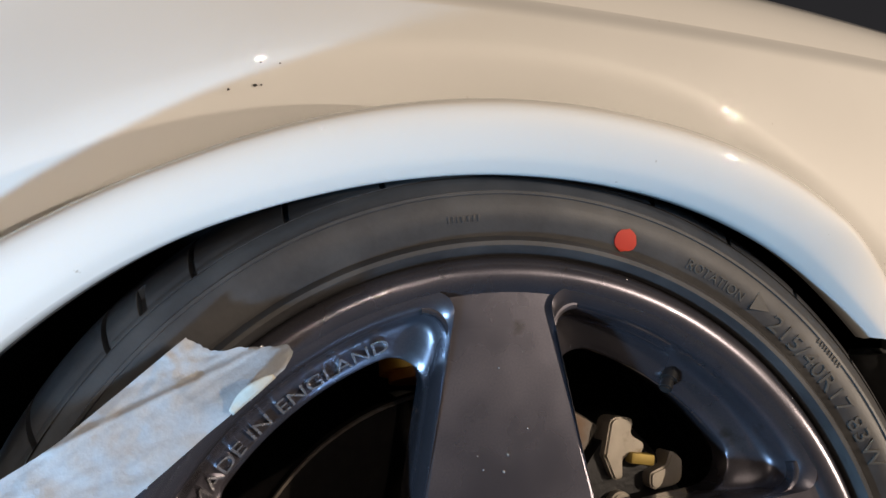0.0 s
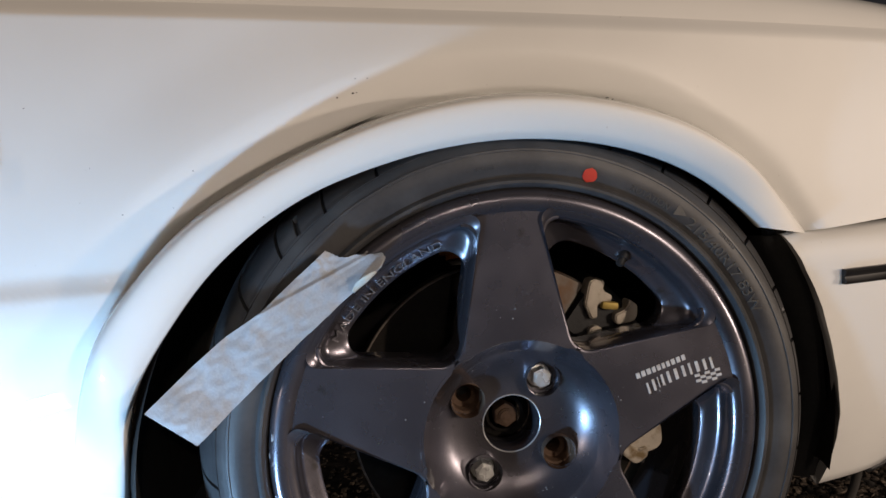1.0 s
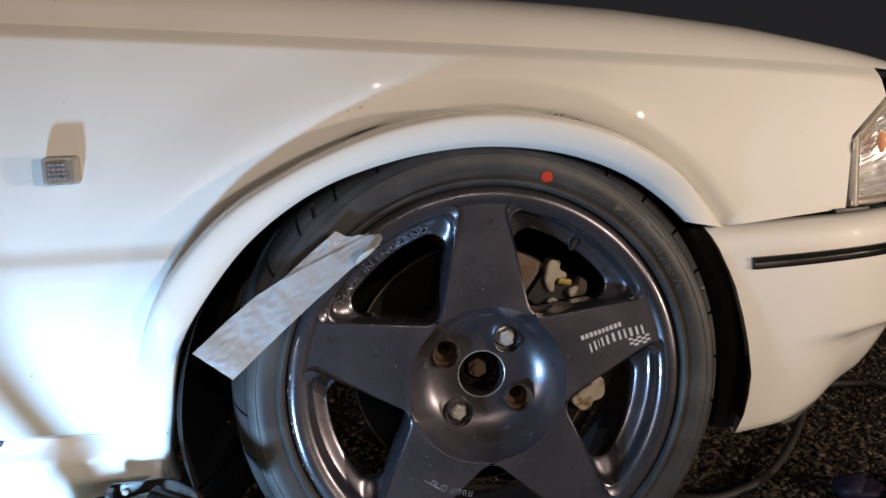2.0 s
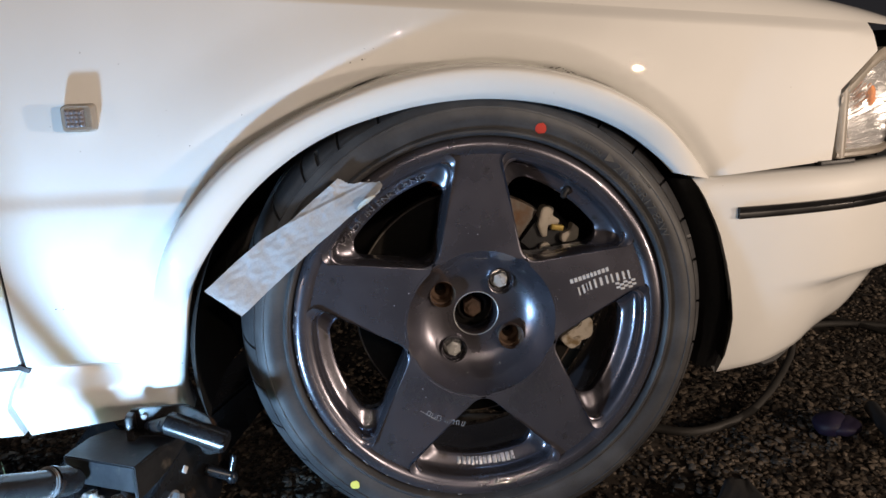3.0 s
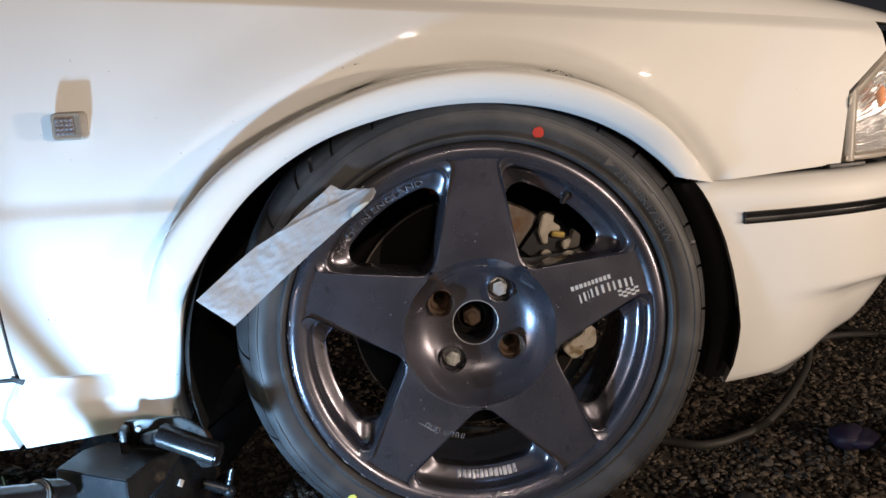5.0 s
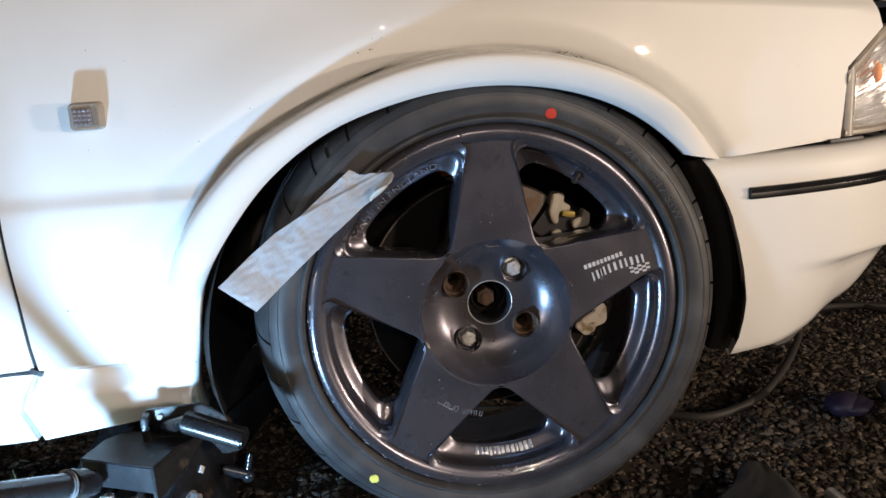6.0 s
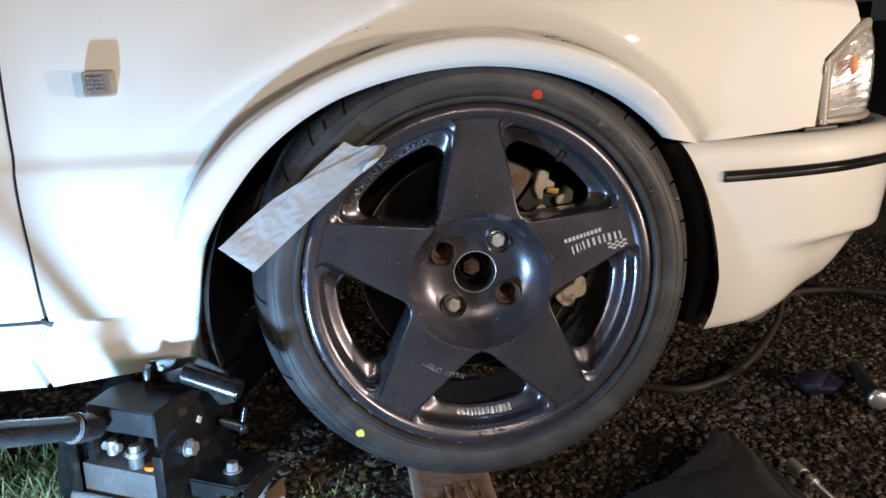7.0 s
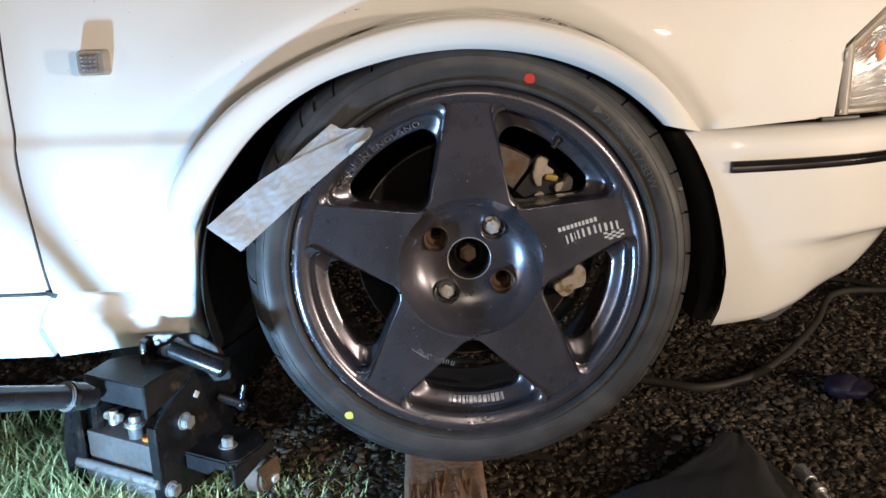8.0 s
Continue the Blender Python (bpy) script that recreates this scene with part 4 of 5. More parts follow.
bent_words("rotation_lettering", "ROTATION", 0.0085, 0.2500, 63.5, lambda r: tyre_face(r) - 0.0002, 0.0005, RUBBER_PRINT, wheel, "small moulded lettering", 0.95)


def ledge_y(r):
    return float(np.interp(r, (0.189, 0.1936, 0.1983, 0.2020, 0.2045), (0.0277, 0.0252, 0.0225, 0.0204, 0.0182)))


bent_words("maker_lettering", "MADE IN ENGLAND", 0.0106, 0.1926, 147.5, lambda r: ledge_y(r) - 0.0004, 0.0022, CAST_GLINT, wheel, "cast lettering inside the rim", 1.40)


def bar_row(name, count, r, a0, width, gap, height, y_of, material, label, seed):
    """A row of plain upright bars bent round the axle."""
    rng = random.Random(seed)
    bm = bmesh.new()
    x = 0.0
    for _ in range(count):
        w, h = width * rng.uniform(0.6, 1.1), height * rng.uniform(0.85, 1.0)
        p = polar(x + w / 2, h / 2, r, a0, 0)
        a = math.degrees(math.atan2(p.z, p.x))
        rr = math.hypot(p.x, p.z)
        lean = math.degrees(math.atan2(y_of(rr + 0.003) - y_of(rr - 0.003), 0.006))
        box_bm(bm, (h, 0.0014 if material is not TYRE_RUBBER else 0.0003, w), pose(p.x, y_of(rr), p.z, 0, -a, 0) @ pose(0, 0, 0, 0, 0, lean), 0.0003)
        x += w + gap
    return part(name, bm, material, wheel, label)


# the bars' pale colour stands for the glint on their facets
bar_row("rim_marking", 13, 0.1912, -77.5, 0.0048, 0.0016, 0.0115, lambda r: ledge_y(r) - 0.0006, GLINTS_AND_CHIPS, "row of cast bars inside the rim", 5)
bar_row("sidewall_marking", 9, 0.2640, 42.0, 0.0016, 0.0012, 0.0030, lambda r: tyre_face(r) - 0.0002, RUBBER_PRINT, "faint row of moulded bars", 6)
bar_row("sidewall_marking", 18, 0.2500, -62.0, 0.0030, 0.0016, 0.0070, lambda r: tyre_face(r) - 0.0002, TYRE_RUBBER, "faint row of moulded bars", 7)
bar_row("sidewall_marking", 7, 0.2520, 97.0, 0.0020, 0.0012, 0.0040, lambda r: tyre_face(r) - 0.0002, TYRE_RUBBER, "faint row of moulded bars", 8)


def dot(name, x, z, r, material, label):
    bm = bmesh.new()
    rng = random.Random(3)
    y = tyre_face(math.hypot(x, z))
    ring = [bm.verts.new((x + r * rng.uniform(0.86, 1.08) * math.cos(k * 0.3927), tyre_face(math.hypot(x + r * math.cos(k * 0.3927), z + r * math.sin(k * 0.3927))) - 0.0008, z + r * rng.uniform(0.86, 1.08) * math.sin(k * 0.3927))) for k in range(16)]
    mid = bm.verts.new((x, y - 0.0012, z))
    low = [bm.verts.new((v.co.x, v.co.y + 0.0015, v.co.z)) for v in ring]
    for k in range(16):
        bm.faces.new((mid, ring[k], ring[(k + 1) % 16]))
        bm.faces.new((ring[k], low[k], low[(k + 1) % 16], ring[(k + 1) % 16]))
    bmesh.ops.recalc_face_normals(bm, faces=bm.faces)
    part(name, bm, material, wheel, label)


dot("red_dot", 0.0745, 0.240, 0.0068, RED, "red paint dot on the sidewall")
dot("yellow_dot", -0.169, -0.199, 0.0060, YELLOW, "yellow paint dot on the sidewall")

# arrow on the tyre, and the white print on a spoke
bm = bmesh.new()
plate_bm(bm, ((-0.005, -0.006), (0.007, 0.0), (-0.005, 0.006)), 0.001, pose(0, 0, 0, 0, -52 + 90, 0))
bmesh.ops.translate(bm, verts=bm.verts, vec=polar(0, 0.004, 0.2515, 51.5, tyre_face(0.255) - 0.0002))
part("rotation_arrow", bm, RUBBER_PRINT, wheel)


def build_print():
    """White maker's print along the spoke: rows of plain bars and a small chequered flag."""
    rng = random.Random(12)
    bm = bmesh.new()
    m = pose(0, -0.0003, 0, 0, -15.5, 0)
    x = 0.198
    for k in range(11):
        w = (0.0062, 0.0070, 0.0082, 0.0060, 0.0070, 0.0082, 0.0070, 0.0056, 0.0022, 0.0064, 0.0052)[k] * 0.86
        box_bm(bm, (w * 0.46, 0.0006, 0.0115 - 0.0004 * (k % 3)), m @ pose(x - w / 2, 0, 0.002 - 0.003 * (k / 5 - 1) ** 2 + 0.001))
        x -= w + 0.0012
    x = 0.172
    for k in range(10):
        w = rng.uniform(0.003, 0.0042)
        box_bm(bm, (w, 0.0006, 0.0055), m @ pose(x - w / 2, 0, 0.0155))
        x -= w + 0.0017
    for i in range(5):
        for j in range(4):
            if (i + j) % 2 == 0:
                box_bm(bm, (0.0052, 0.0006, 0.0026), m @ pose(0.199 - 0.0052 * i, 0, -0.0085 - 0.0027 * j + 0.0005 * i, 0, 8, 0))
    part("white_print", bm, LOGO_WHITE, wheel, "white printed bars and chequered flag", smooth=0)
    bm = bmesh.new()
    for k in range(7):
        w = rng.uniform(0.003, 0.005)
        a = radians(-122 + 3.1 * k + (1.6 if k > 2 else 0))
        m = pose(0.134 * math.cos(a), -0.0004, 0.134 * math.sin(a), 0, -math.degrees(a) + 90 + rng.uniform(-8, 8), 0)
        # each mark is a small open frame
        for dx, dz, sx, sz in ((-w / 2, 0, 0.0007, 0.0062), (w / 2, 0, 0.0007, 0.0062), (0, 0.0031 * rng.choice((-1, 1)), w, 0.0007)):
            box_bm(bm, (sx, 0.0010, sz), m @ pose(dx, 0, dz))
    rod_bm(bm, (-0.0815, -0.0002, -0.1090), (-0.0585, -0.0002, -0.1250), 0.0005, 6)
    part("cast_mark", bm, GLINTS_AND_CHIPS, wheel, "small cast marks on a spoke", smooth=0)
    bm = bmesh.new()
    rod_bm(bm, polar(0, 0, 0.206, 54.5, 0.028), polar(0, 0, 0.192, 54.5, 0.022), 0.0055, 14, 0.001)
    rod_bm(bm, polar(0, 0, 0.193, 54.5, 0.0225), polar(0, 0, 0.186, 54.5, 0.0195), 0.0040, 14, 0.001)
    part("valve", bm, BLACK_PLASTIC, wheel, "black rubber tyre valve")


build_print()


def build_wear():
    """Drops of water on the wheel's face, and pale chips along the rim's edge."""
    rng = random.Random(21)
    bm = bmesh.new()
    made = 0
    while made < 80:
        r, a = rng.uniform(0.060, 0.231), rng.uniform(0, 360)
        off = (a - 90) % 72
        off = min(off, 72 - off)
        if 0.097 < r < 0.213 and r * math.sin(radians(off)) > 0.022:
            continue
        y = -0.0005
        if r < 0.0956:
            y = 0.0462 - 0.0464 * ((r - 0.028) / 0.0678) ** 3.0
            if any(abs((a - 54.5 - 90 * k + 180) % 360 - 180) < 22 and r < 0.075 for k in range(4)):
                continue
        elif r > 0.213:
            y = float(np.interp(r, (0.2125, 0.2165, 0.2215, 0.2265, 0.2305), (-0.0012, -0.0042, -0.0062, -0.0056, -0.0030)))
        made += 1
        size = rng.uniform(0.0003, 0.0008)
        bmesh.ops.create_uvsphere(bm, u_segments=8, v_segments=5, radius=size, matrix=pose(r * math.cos(radians(a)), y, r * math.sin(radians(a))) @ Matrix.Diagonal((1, 0.6, 1, 1)))
    tagged(part("water_drops", bm, DROPS, wheel, "small water drops on the wheel"), kind="stuff")
    bm = bmesh.new()
    for k in range(26):
        a, r = rng.gauss(185, 38), rng.uniform(0.2285, 0.2325)
        y = float(np.interp(r, (0.2265, 0.2305, 0.2328), (-0.0056, -0.0030, 0.0005)))
        box_bm(bm, (rng.uniform(0.0008, 0.0020), 0.0008, rng.uniform(0.002, 0.007)), pose(r * math.cos(radians(a)), y, r * math.sin(radians(a)), 0, -a + rng.uniform(-12, 12), 0), 0.0002)
    tagged(part("edge_chips", bm, GLINTS_AND_CHIPS, wheel, "pale chips along the rim edge"), kind="stuff")


build_wear()


def build_brake():
    # the disc is coloured nearly black for the shade behind the spokes
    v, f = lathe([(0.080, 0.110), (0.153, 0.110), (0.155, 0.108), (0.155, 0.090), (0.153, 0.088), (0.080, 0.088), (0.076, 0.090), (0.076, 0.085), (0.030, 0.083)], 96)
    disc = mesh_object("brake_disc", v, f, SHADED_IRON, car, "iron brake disc with the shade behind the spokes in its colour", smooth=35, matrix=pose(0, 0, AXLE))
    sec = [(0.108, 0.075), (0.162, 0.075), (0.168, 0.082), (0.170, 0.140), (0.164, 0.152), (0.108, 0.152), (0.100, 0.140), (0.100, 0.085)]
    arc = [radians(-26 + 78 * k / 16) for k in range(17)]
    v = [(r * math.cos(a), y, r * math.sin(a)) for a in arc for r, y in sec]
    f = grid_faces(17, 8, True) + [tuple(range(8)), tuple(range(16 * 8, 17 * 8))]
    caliper = mesh_object("brake_caliper", v, f, BLACK_PLASTIC, car, "dark brake caliper with pale bracket", matrix=pose(0, 0, AXLE))
    # pale bracket: a hooked plate, a rounded lug beside it and one more lug lower down
    hook = round_corners(((-0.016, 0.022, 0.006), (-0.020, -0.006, 0.004), (-0.012, -0.022, 0.003), (-0.005, -0.021, 0.003), (-0.006, -0.006, 0.003), (0.008, -0.004, 0.004), (0.012, 0.004, 0.004), (-0.002, 0.010, 0.004), (0.004, 0.022, 0.005)), 4)
    lug = round_corners(((-0.014, -0.010, 0.005), (0.012, -0.012, 0.007), (0.017, 0.004, 0.005), (0.010, 0.014, 0.003), (0.004, 0.004, 0.004), (-0.010, 0.002, 0.004)), 4)
    big_lug = [(x * 1.55, z * 1.55) for x, z in lug]
    for shape, thick, m in ((hook, 0.022, pose(0.107, 0.078, 0.110, 0, 6, 0)), (lug, 0.020, pose(0.128, 0.074, 0.094, 0, -12, 0)), (big_lug, 0.030, pose(0.141, 0.078, -0.040, 0, -20, 0)), (lug, 0.016, pose(0.130, 0.066, -0.050, 0, 40, 0))):
        bm = bmesh.new()
        plate_bm(bm, [(x * 0.92, z * 0.92) for x, z in shape], thick, m, 0.0014)
        part("bracket", bm, CALIPER_CAST, caliper, "pale cast bracket")
    v = [(r * math.cos(radians(a)), y, r * math.sin(radians(a))) for a in np.linspace(54, 84, 13) for r, y in ((0.108, 0.0868), (0.108, 0.0800), (0.1535, 0.0800), (0.1545, 0.0868))]
    mesh_object("pad_plate", v, grid_faces(13, 4, True) + [(0, 1, 2, 3), (48, 49, 50, 51)], IRON, caliper, "tan worn pad plate")
    # dished splash shield behind the disc, widest beside the caliper
    rows = []
    for k in range(49):
        a = radians(-95 + 150 * k / 48)
        wide = 0.150 + 0.036 * step(-95, -70, math.degrees(a)) * step(55, 30, math.degrees(a))
        rows.append([(r * math.cos(a), y, r * math.sin(a)) for r, y in ((0.050, 0.128), (0.110, 0.126), (wide - 0.012, 0.132), (wide - 0.003, 0.128), (wide, 0.122), (wide, 0.126), (wide - 0.010, 0.138), (0.050, 0.134))])
    mesh_object("splash_shield", [p for r in rows for p in r], grid_faces(49, 8, True), SHIELD, car, "dark painted brake splash shield", smooth=40, matrix=pose(0, 0, AXLE))
    v, f = lathe([(0.1530, 0.0876), (0.1548, 0.0872), (0.1556, 0.0890)], 96)
    mesh_object("disc_edge", v, f, IRON, disc, "worn lighter edge", smooth=35)
    bm = bmesh.new()
    rod_bm(bm, (0.098, 0.066, 0.076), (0.098, 0.090, 0.076), 0.0075, 14, 0.0015)
    part("guide_pin", bm, CALIPER_CAST, caliper)
    bm = bmesh.new()
    box_bm(bm, (0.017, 0.010, 0.0075), pose(0.113, 0.067, 0.1035, 0, 10, 0), 0.002)
    part("pad_clip", bm, BRASS, caliper, "brass-yellow pad clip")
    bm = bmesh.new()
    rod_bm(bm, (-0.02, 0.30, 0.20), (-0.02, 0.22, 0.62), 0.028, 20, 0.004)
    rod_bm(bm, (0.0, 0.12, 0.33), (0.0, 0.60, 0.30), 0.020, 16)
    box_bm(bm, (0.07, 0.06, 0.30), pose(0, 0.19, 0.33), 0.015)
    box_bm(bm, (0.06, 0.45, 0.03), pose(-0.02, 0.42, 0.20, 3, 0, 0), 0.008)
    part("strut", bm, LINER_BLACK, car, "dark suspension strut and arm")
    bm = bmesh.new()
    rod_bm(bm, (-0.0225, 0.105, 0.4900), (-0.025, 0.12, 0.56), 0.029, 24, 0.006, r2=0.024)
    part("bump_stop", bm, ORANGE, car, "orange rubber bump stop")


build_brake()


# ---- tape on the wheel ----
def build_tape():
    a, b = Vector((-0.3055, -0.026, 0.3895)), Vector((-0.142, -0.022, 0.5215))
    along = (b - a).normalized()
    across = along.cross(Vector((0, 1, 0))).normalized() * -1
    rows = []
    n, w = 80, 40
    for side in (0, 1):
        for i in range(n + 1):
            s = i / n
            row = []
            for j in range(w + 1):
                q = (j / w - 0.5)
                torn = (0.0022 * noise.noise(Vector((q * 14, 5, 0))) + float(np.interp(q, (-0.5, -0.4, -0.1, 0.13, 0.36, 0.44, 0.5), (-0.017, -0.016, -0.011, 0.004, 0.017, 0.016, 0.008)))) * step(0.80, 1.0, s)
                slant = 0.010 * q * step(0.2, 0.0, s)
                p = a + along * ((b - a).length * s + torn + slant) + across * q * (0.050 - 0.003 * step(0.2, 0.5, s)) * (1 - (0.22 * step(0.35, 0.60, s) if q < 0 else 0.0))
                ripple = 0.0035 * noise.noise(Vector((s * 6, q * 2, 1))) + 0.0012 * noise.noise(Vector((s * 24, q * 9, 4)))
                crease = q + 1.353 - 1.53 * s
                fold = 0.0016 * math.exp(-(crease / 0.04) ** 2) + 0.0014 * step(-0.02, 0.03, crease)
                curl = 0.009 * step(0.80, 1.0, s) * step(0.12, 0.5, q)
                p = p + Vector((0, ripple - fold - curl - 0.010 * step(0.25, 0.0, s) + (0.0008 if side else 0), 0))
                row.append(p)
            rows.append(row)
    m = w + 1
    verts = [p for r in rows for p in r]
    faces = grid_faces(n + 1, m)
    off = (n + 1) * m
    faces += [tuple(i + off for i in f[::-1]) for f in grid_faces(n + 1, m)]
    ring = [i * m for i in range(n + 1)] + [n * m + j for j in range(1, m)] + [i * m + w for i in range(n - 1, -1, -1)] + [j for j in range(w - 1, 0, -1)]
    faces += [(ring[k], ring[(k + 1) % len(ring)], ring[(k + 1) % len(ring)] + off, ring[k] + off) for k in range(len(ring))]
    ob = mesh_object("masking_tape", verts, faces, TAPE, smooth=60)
    tagged(ob, "torn strip of cream masking tape stuck across rim and tyre", "tape")
    # its corner curled back over
    rows = []
    for i in range(13):
        s = i / 12
        p = a + along * ((b - a).length * (0.885 + 0.125 * s)) + across * (0.0240 - 0.0010 * s)
        wide = 0.0062 * math.sin(math.pi * (0.12 + 0.80 * s)) ** 0.8
        rows.append([p + Vector((0, -0.0105 * step(0.0, 0.7, s) - 0.003 * math.sin(1.57 * k / 4) - 0.0042, 0)) - across * wide * (k / 4) for k in range(5)])
    curl = mesh_object("curled_edge", [p for r in rows for p in r], grid_faces(13, 5), TAPE_BACK, ob, "cream edge curled back over", smooth=60)
    mod = curl.modifiers.new("thick", "SOLIDIFY")
    mod.thickness = 0.0006


build_tape()


# ---- jack ----
def build_jack():
    jack = thing("trolley_jack", (-0.41, 0.02, -0.006), "black steel trolley jack on grass with its handle swung sideways", "jack", turn=62)
    inv = jack.matrix_world.inverted()
    outline = ((-0.036, 0.010), (-0.038, 0.134), (-0.030, 0.140), (0.062, 0.190), (0.085, 0.184), (0.110, 0.140), (0.116, 0.085), (0.085, 0.045), (0.05, 0.010))
    for y in (0.0, 0.158):
        bm = bmesh.new()
        plate_bm(bm, outline, 0.005, pose(0, y, 0), 0.0012)
        box_bm(bm, (0.005, 0.016, 0.118), pose(-0.0385, y + (0.0055 if y == 0 else -0.0055), 0.072), 0.001)
        part("side_plate", bm, JACK_BLACK, jack)
    for x, z, r in ((0.013, 0.119, 0.0108), (-0.026, 0.034, 0.0100)):
        bm = bmesh.new()
        rod_bm(bm, (x, -0.002, z), (x, -0.004, z), r * 1.18, 20, 0.0004)
        rod_bm(bm, (x, -0.003, z), (x, -0.014, z), r, 6, 0.0015)
        part("plate_bolt", bm, STEEL_DULL, jack, "worn hexagon bolt head")
    bm = bmesh.new()
    box_bm(bm, (0.009, 0.0015, 0.009), pose(0.040, -0.0035, 0.148, 0, 40, 0), 0.0004)
    part("label_patch", bm, LOGO_WHITE, jack, "small white sticker")
    # power unit, its valves, the tie bar and the end plate
    bm = bmesh.new()
    box_bm(bm, (0.14, 0.138, 0.046), pose(0.042, 0.079, 0.070), 0.002)
    box_bm(bm, (0.10, 0.09, 0.030), pose(0.055, 0.079, 0.040), 0.002)
    part("power_unit", bm, JACK_GREY, jack, "scuffed grey hydraulic unit")
    bm = bmesh.new()
    rod_bm(bm, (-0.040, 0.002, 0.047), (-0.040, 0.160, 0.047), 0.0072, 16, 0.001)
    part("tie_bar", bm, STEEL_DULL, jack, "bright steel tie bar")
    bm = bmesh.new()
    box_bm(bm, (0.005, 0.148, 0.034), pose(-0.036, 0.079, 0.020, 0, -6, 0), 0.001)
    part("end_plate", bm, STEEL_DULL, jack, "bare steel end plate")
    bm = bmesh.new()
    rod_bm(bm, (-0.012, 0.066, 0.090), (-0.012, 0.066, 0.110), 0.011, 16, 0.0015)
    part("valve_stem", bm, JACK_GREY, jack)
    bm = bmesh.new()
    rod_bm(bm, (-0.012, 0.066, 0.110), (-0.012, 0.066, 0.117), 0.0165, 12, 0.0025)
    rod_bm(bm, (-0.012, 0.066, 0.115), (-0.012, 0.066, 0.125), 0.0085, 14, 0.001)
    part("pump_valve", bm, CHROME, jack, "bright pump valve")
    bm = bmesh.new()
    rod_bm(bm, (-0.020, 0.084, 0.121), (-0.020, 0.112, 0.121), 0.0065, 14, 0.001)
    rod_bm(bm, (-0.020, 0.098, 0.110), (-0.020, 0.098, 0.131), 0.0075, 14, 0.001)
    part("link_pin", bm, CHROME, jack, "bright link pin")
    bm = bmesh.new()
    box_bm(bm, (0.014, 0.012, 0.040), pose(-0.022, 0.128, 0.118), 0.002)
    part("pump_lug", bm, JACK_BLACK, jack)
    bm = bmesh.new()
    rod_bm(bm, (-0.010, 0.043, 0.092), (-0.010, 0.043, 0.098), 0.0105, 16, 0.0012)
    part("filler_plug", bm, ORANGE, jack, "small orange filler plug")
    rows = []
    for k in range(13):
        t = k / 12
        x, y, z = -0.030 - 0.010 * math.sin(3.14 * t), 0.164 + 0.012 * (1 - t) ** 2, 0.004 + 0.132 * t
        rows.append([(x - 0.010, y + 0.004, z), (x + 0.004, y - 0.004, z), (x + 0.006, y, z), (x - 0.008, y + 0.008, z)])
    mesh_object("plate_flange", [p for r in rows for p in r], grid_faces(13, 4, True) + [(0, 1, 2, 3), (48, 49, 50, 51)], JACK_BLACK, jack, "bent flange of the side plate", smooth=40)
    # yoke: folded sheet with an open front cheek, the handle socket and the handle
    bm = bmesh.new()
    turn_yoke = inv @ pose(-0.4430, 0.014, 0.0270, 0, 0, 63) @ Matrix.Scale(0.972, 4)
    plate_bm(bm, ((-0.055, 0.150), (-0.055, 0.184), (-0.010, 0.188), (0.034, 0.180), (0.033, 0.174), (-0.047, 0.174), (-0.049, 0.148)), 0.108, turn_yoke, 0.0015)
    plate_bm(bm, ((-0.055, 0.138), (-0.055, 0.182), (0.025, 0.184), (0.045, 0.172), (0.0, 0.150)), 0.005, turn_yoke @ pose(0, -0.052, 0), 0.001)
    part("yoke", bm, YOKE_GREY, jack, "dark grey pressed steel yoke")
    a, d = Vector((-0.503, -0.0494, 0.1930)), Vector((-0.42, -0.82, 0.385)).normalized()
    bm = bmesh.new()
    rod_bm(bm, inv @ (a - d * 0.02), inv @ (a + d * 1.05), 0.0150, 24, 0.002)
    part("handle", bm, HANDLE_BLACK, jack, "dark steel tube handle")
    bm = bmesh.new()
    rod_bm(bm, inv @ (a - d * 0.024), inv @ (a + d * 0.014), 0.0120, 24, 0.002)
    rod_bm(bm, inv @ (a - d * 0.006), inv @ (a + d * 0.020), 0.0176, 24, 0.002)
    rod_bm(bm, inv @ (a + d * 0.012), inv @ (a + d * 0.022), 0.0192, 24, 0.002)
    part("handle_socket", bm, JACK_BLACK, jack)
    bm = bmesh.new()
    rod_bm(bm, inv @ (a + d * 0.021), inv @ (a + d * 0.026), 0.0188, 28, 0.002)
    part("socket_ring", bm, JACK_GREY, jack, "worn steel ring")
    # foot pedal
    bm = bmesh.new()
    rod_bm(bm, inv @ Vector((-0.3800, -0.046, 0.2540)), inv @ Vector((-0.3120, -0.067, 0.2325)), 0.0136, 28, 0.0020)
    part("pedal_tube", bm, HANDLE_BLACK, jack, "glossy dark pedal tube", smooth=30)
    bm = bmesh.new()
    plate_bm(bm, round_corners(((-0.419, 0.226, 0.004), (-0.419, 0.262, 0.004), (-0.350, 0.264, 0.03), (-0.318, 0.240, 0.02), (-0.306, 0.195, 0.006), (-0.332, 0.192, 0.006), (-0.350, 0.222, 0.01), (-0.405, 0.226, 0.004)), 4),
             0.006, inv @ pose(-0.0225, 0.030, -0.0200), 0.0012)
    rod_bm(bm, inv @ Vector((-0.418, 0.026, 0.218)), inv @ Vector((-0.376, -0.047, 0.2535)), 0.008, 14)
    box_bm(bm, (0.010, 0.020, 0.040), inv @ pose(-0.4390, 0.020, 0.2200), 0.003)
    part("pedal_arm", bm, JACK_BLACK, jack)
    bm = bmesh.new()
    rod_bm(bm, (0.0, 0.0, 0.0), (0.0, -0.004, 0.0), 0.0032, 10)
    part("pedal_rivet", bm, LOGO_WHITE, jack, matrix=inv @ pose(-0.4235, 0.0265, 0.2330))
    # lifting arm running under the car
    bm = bmesh.new()
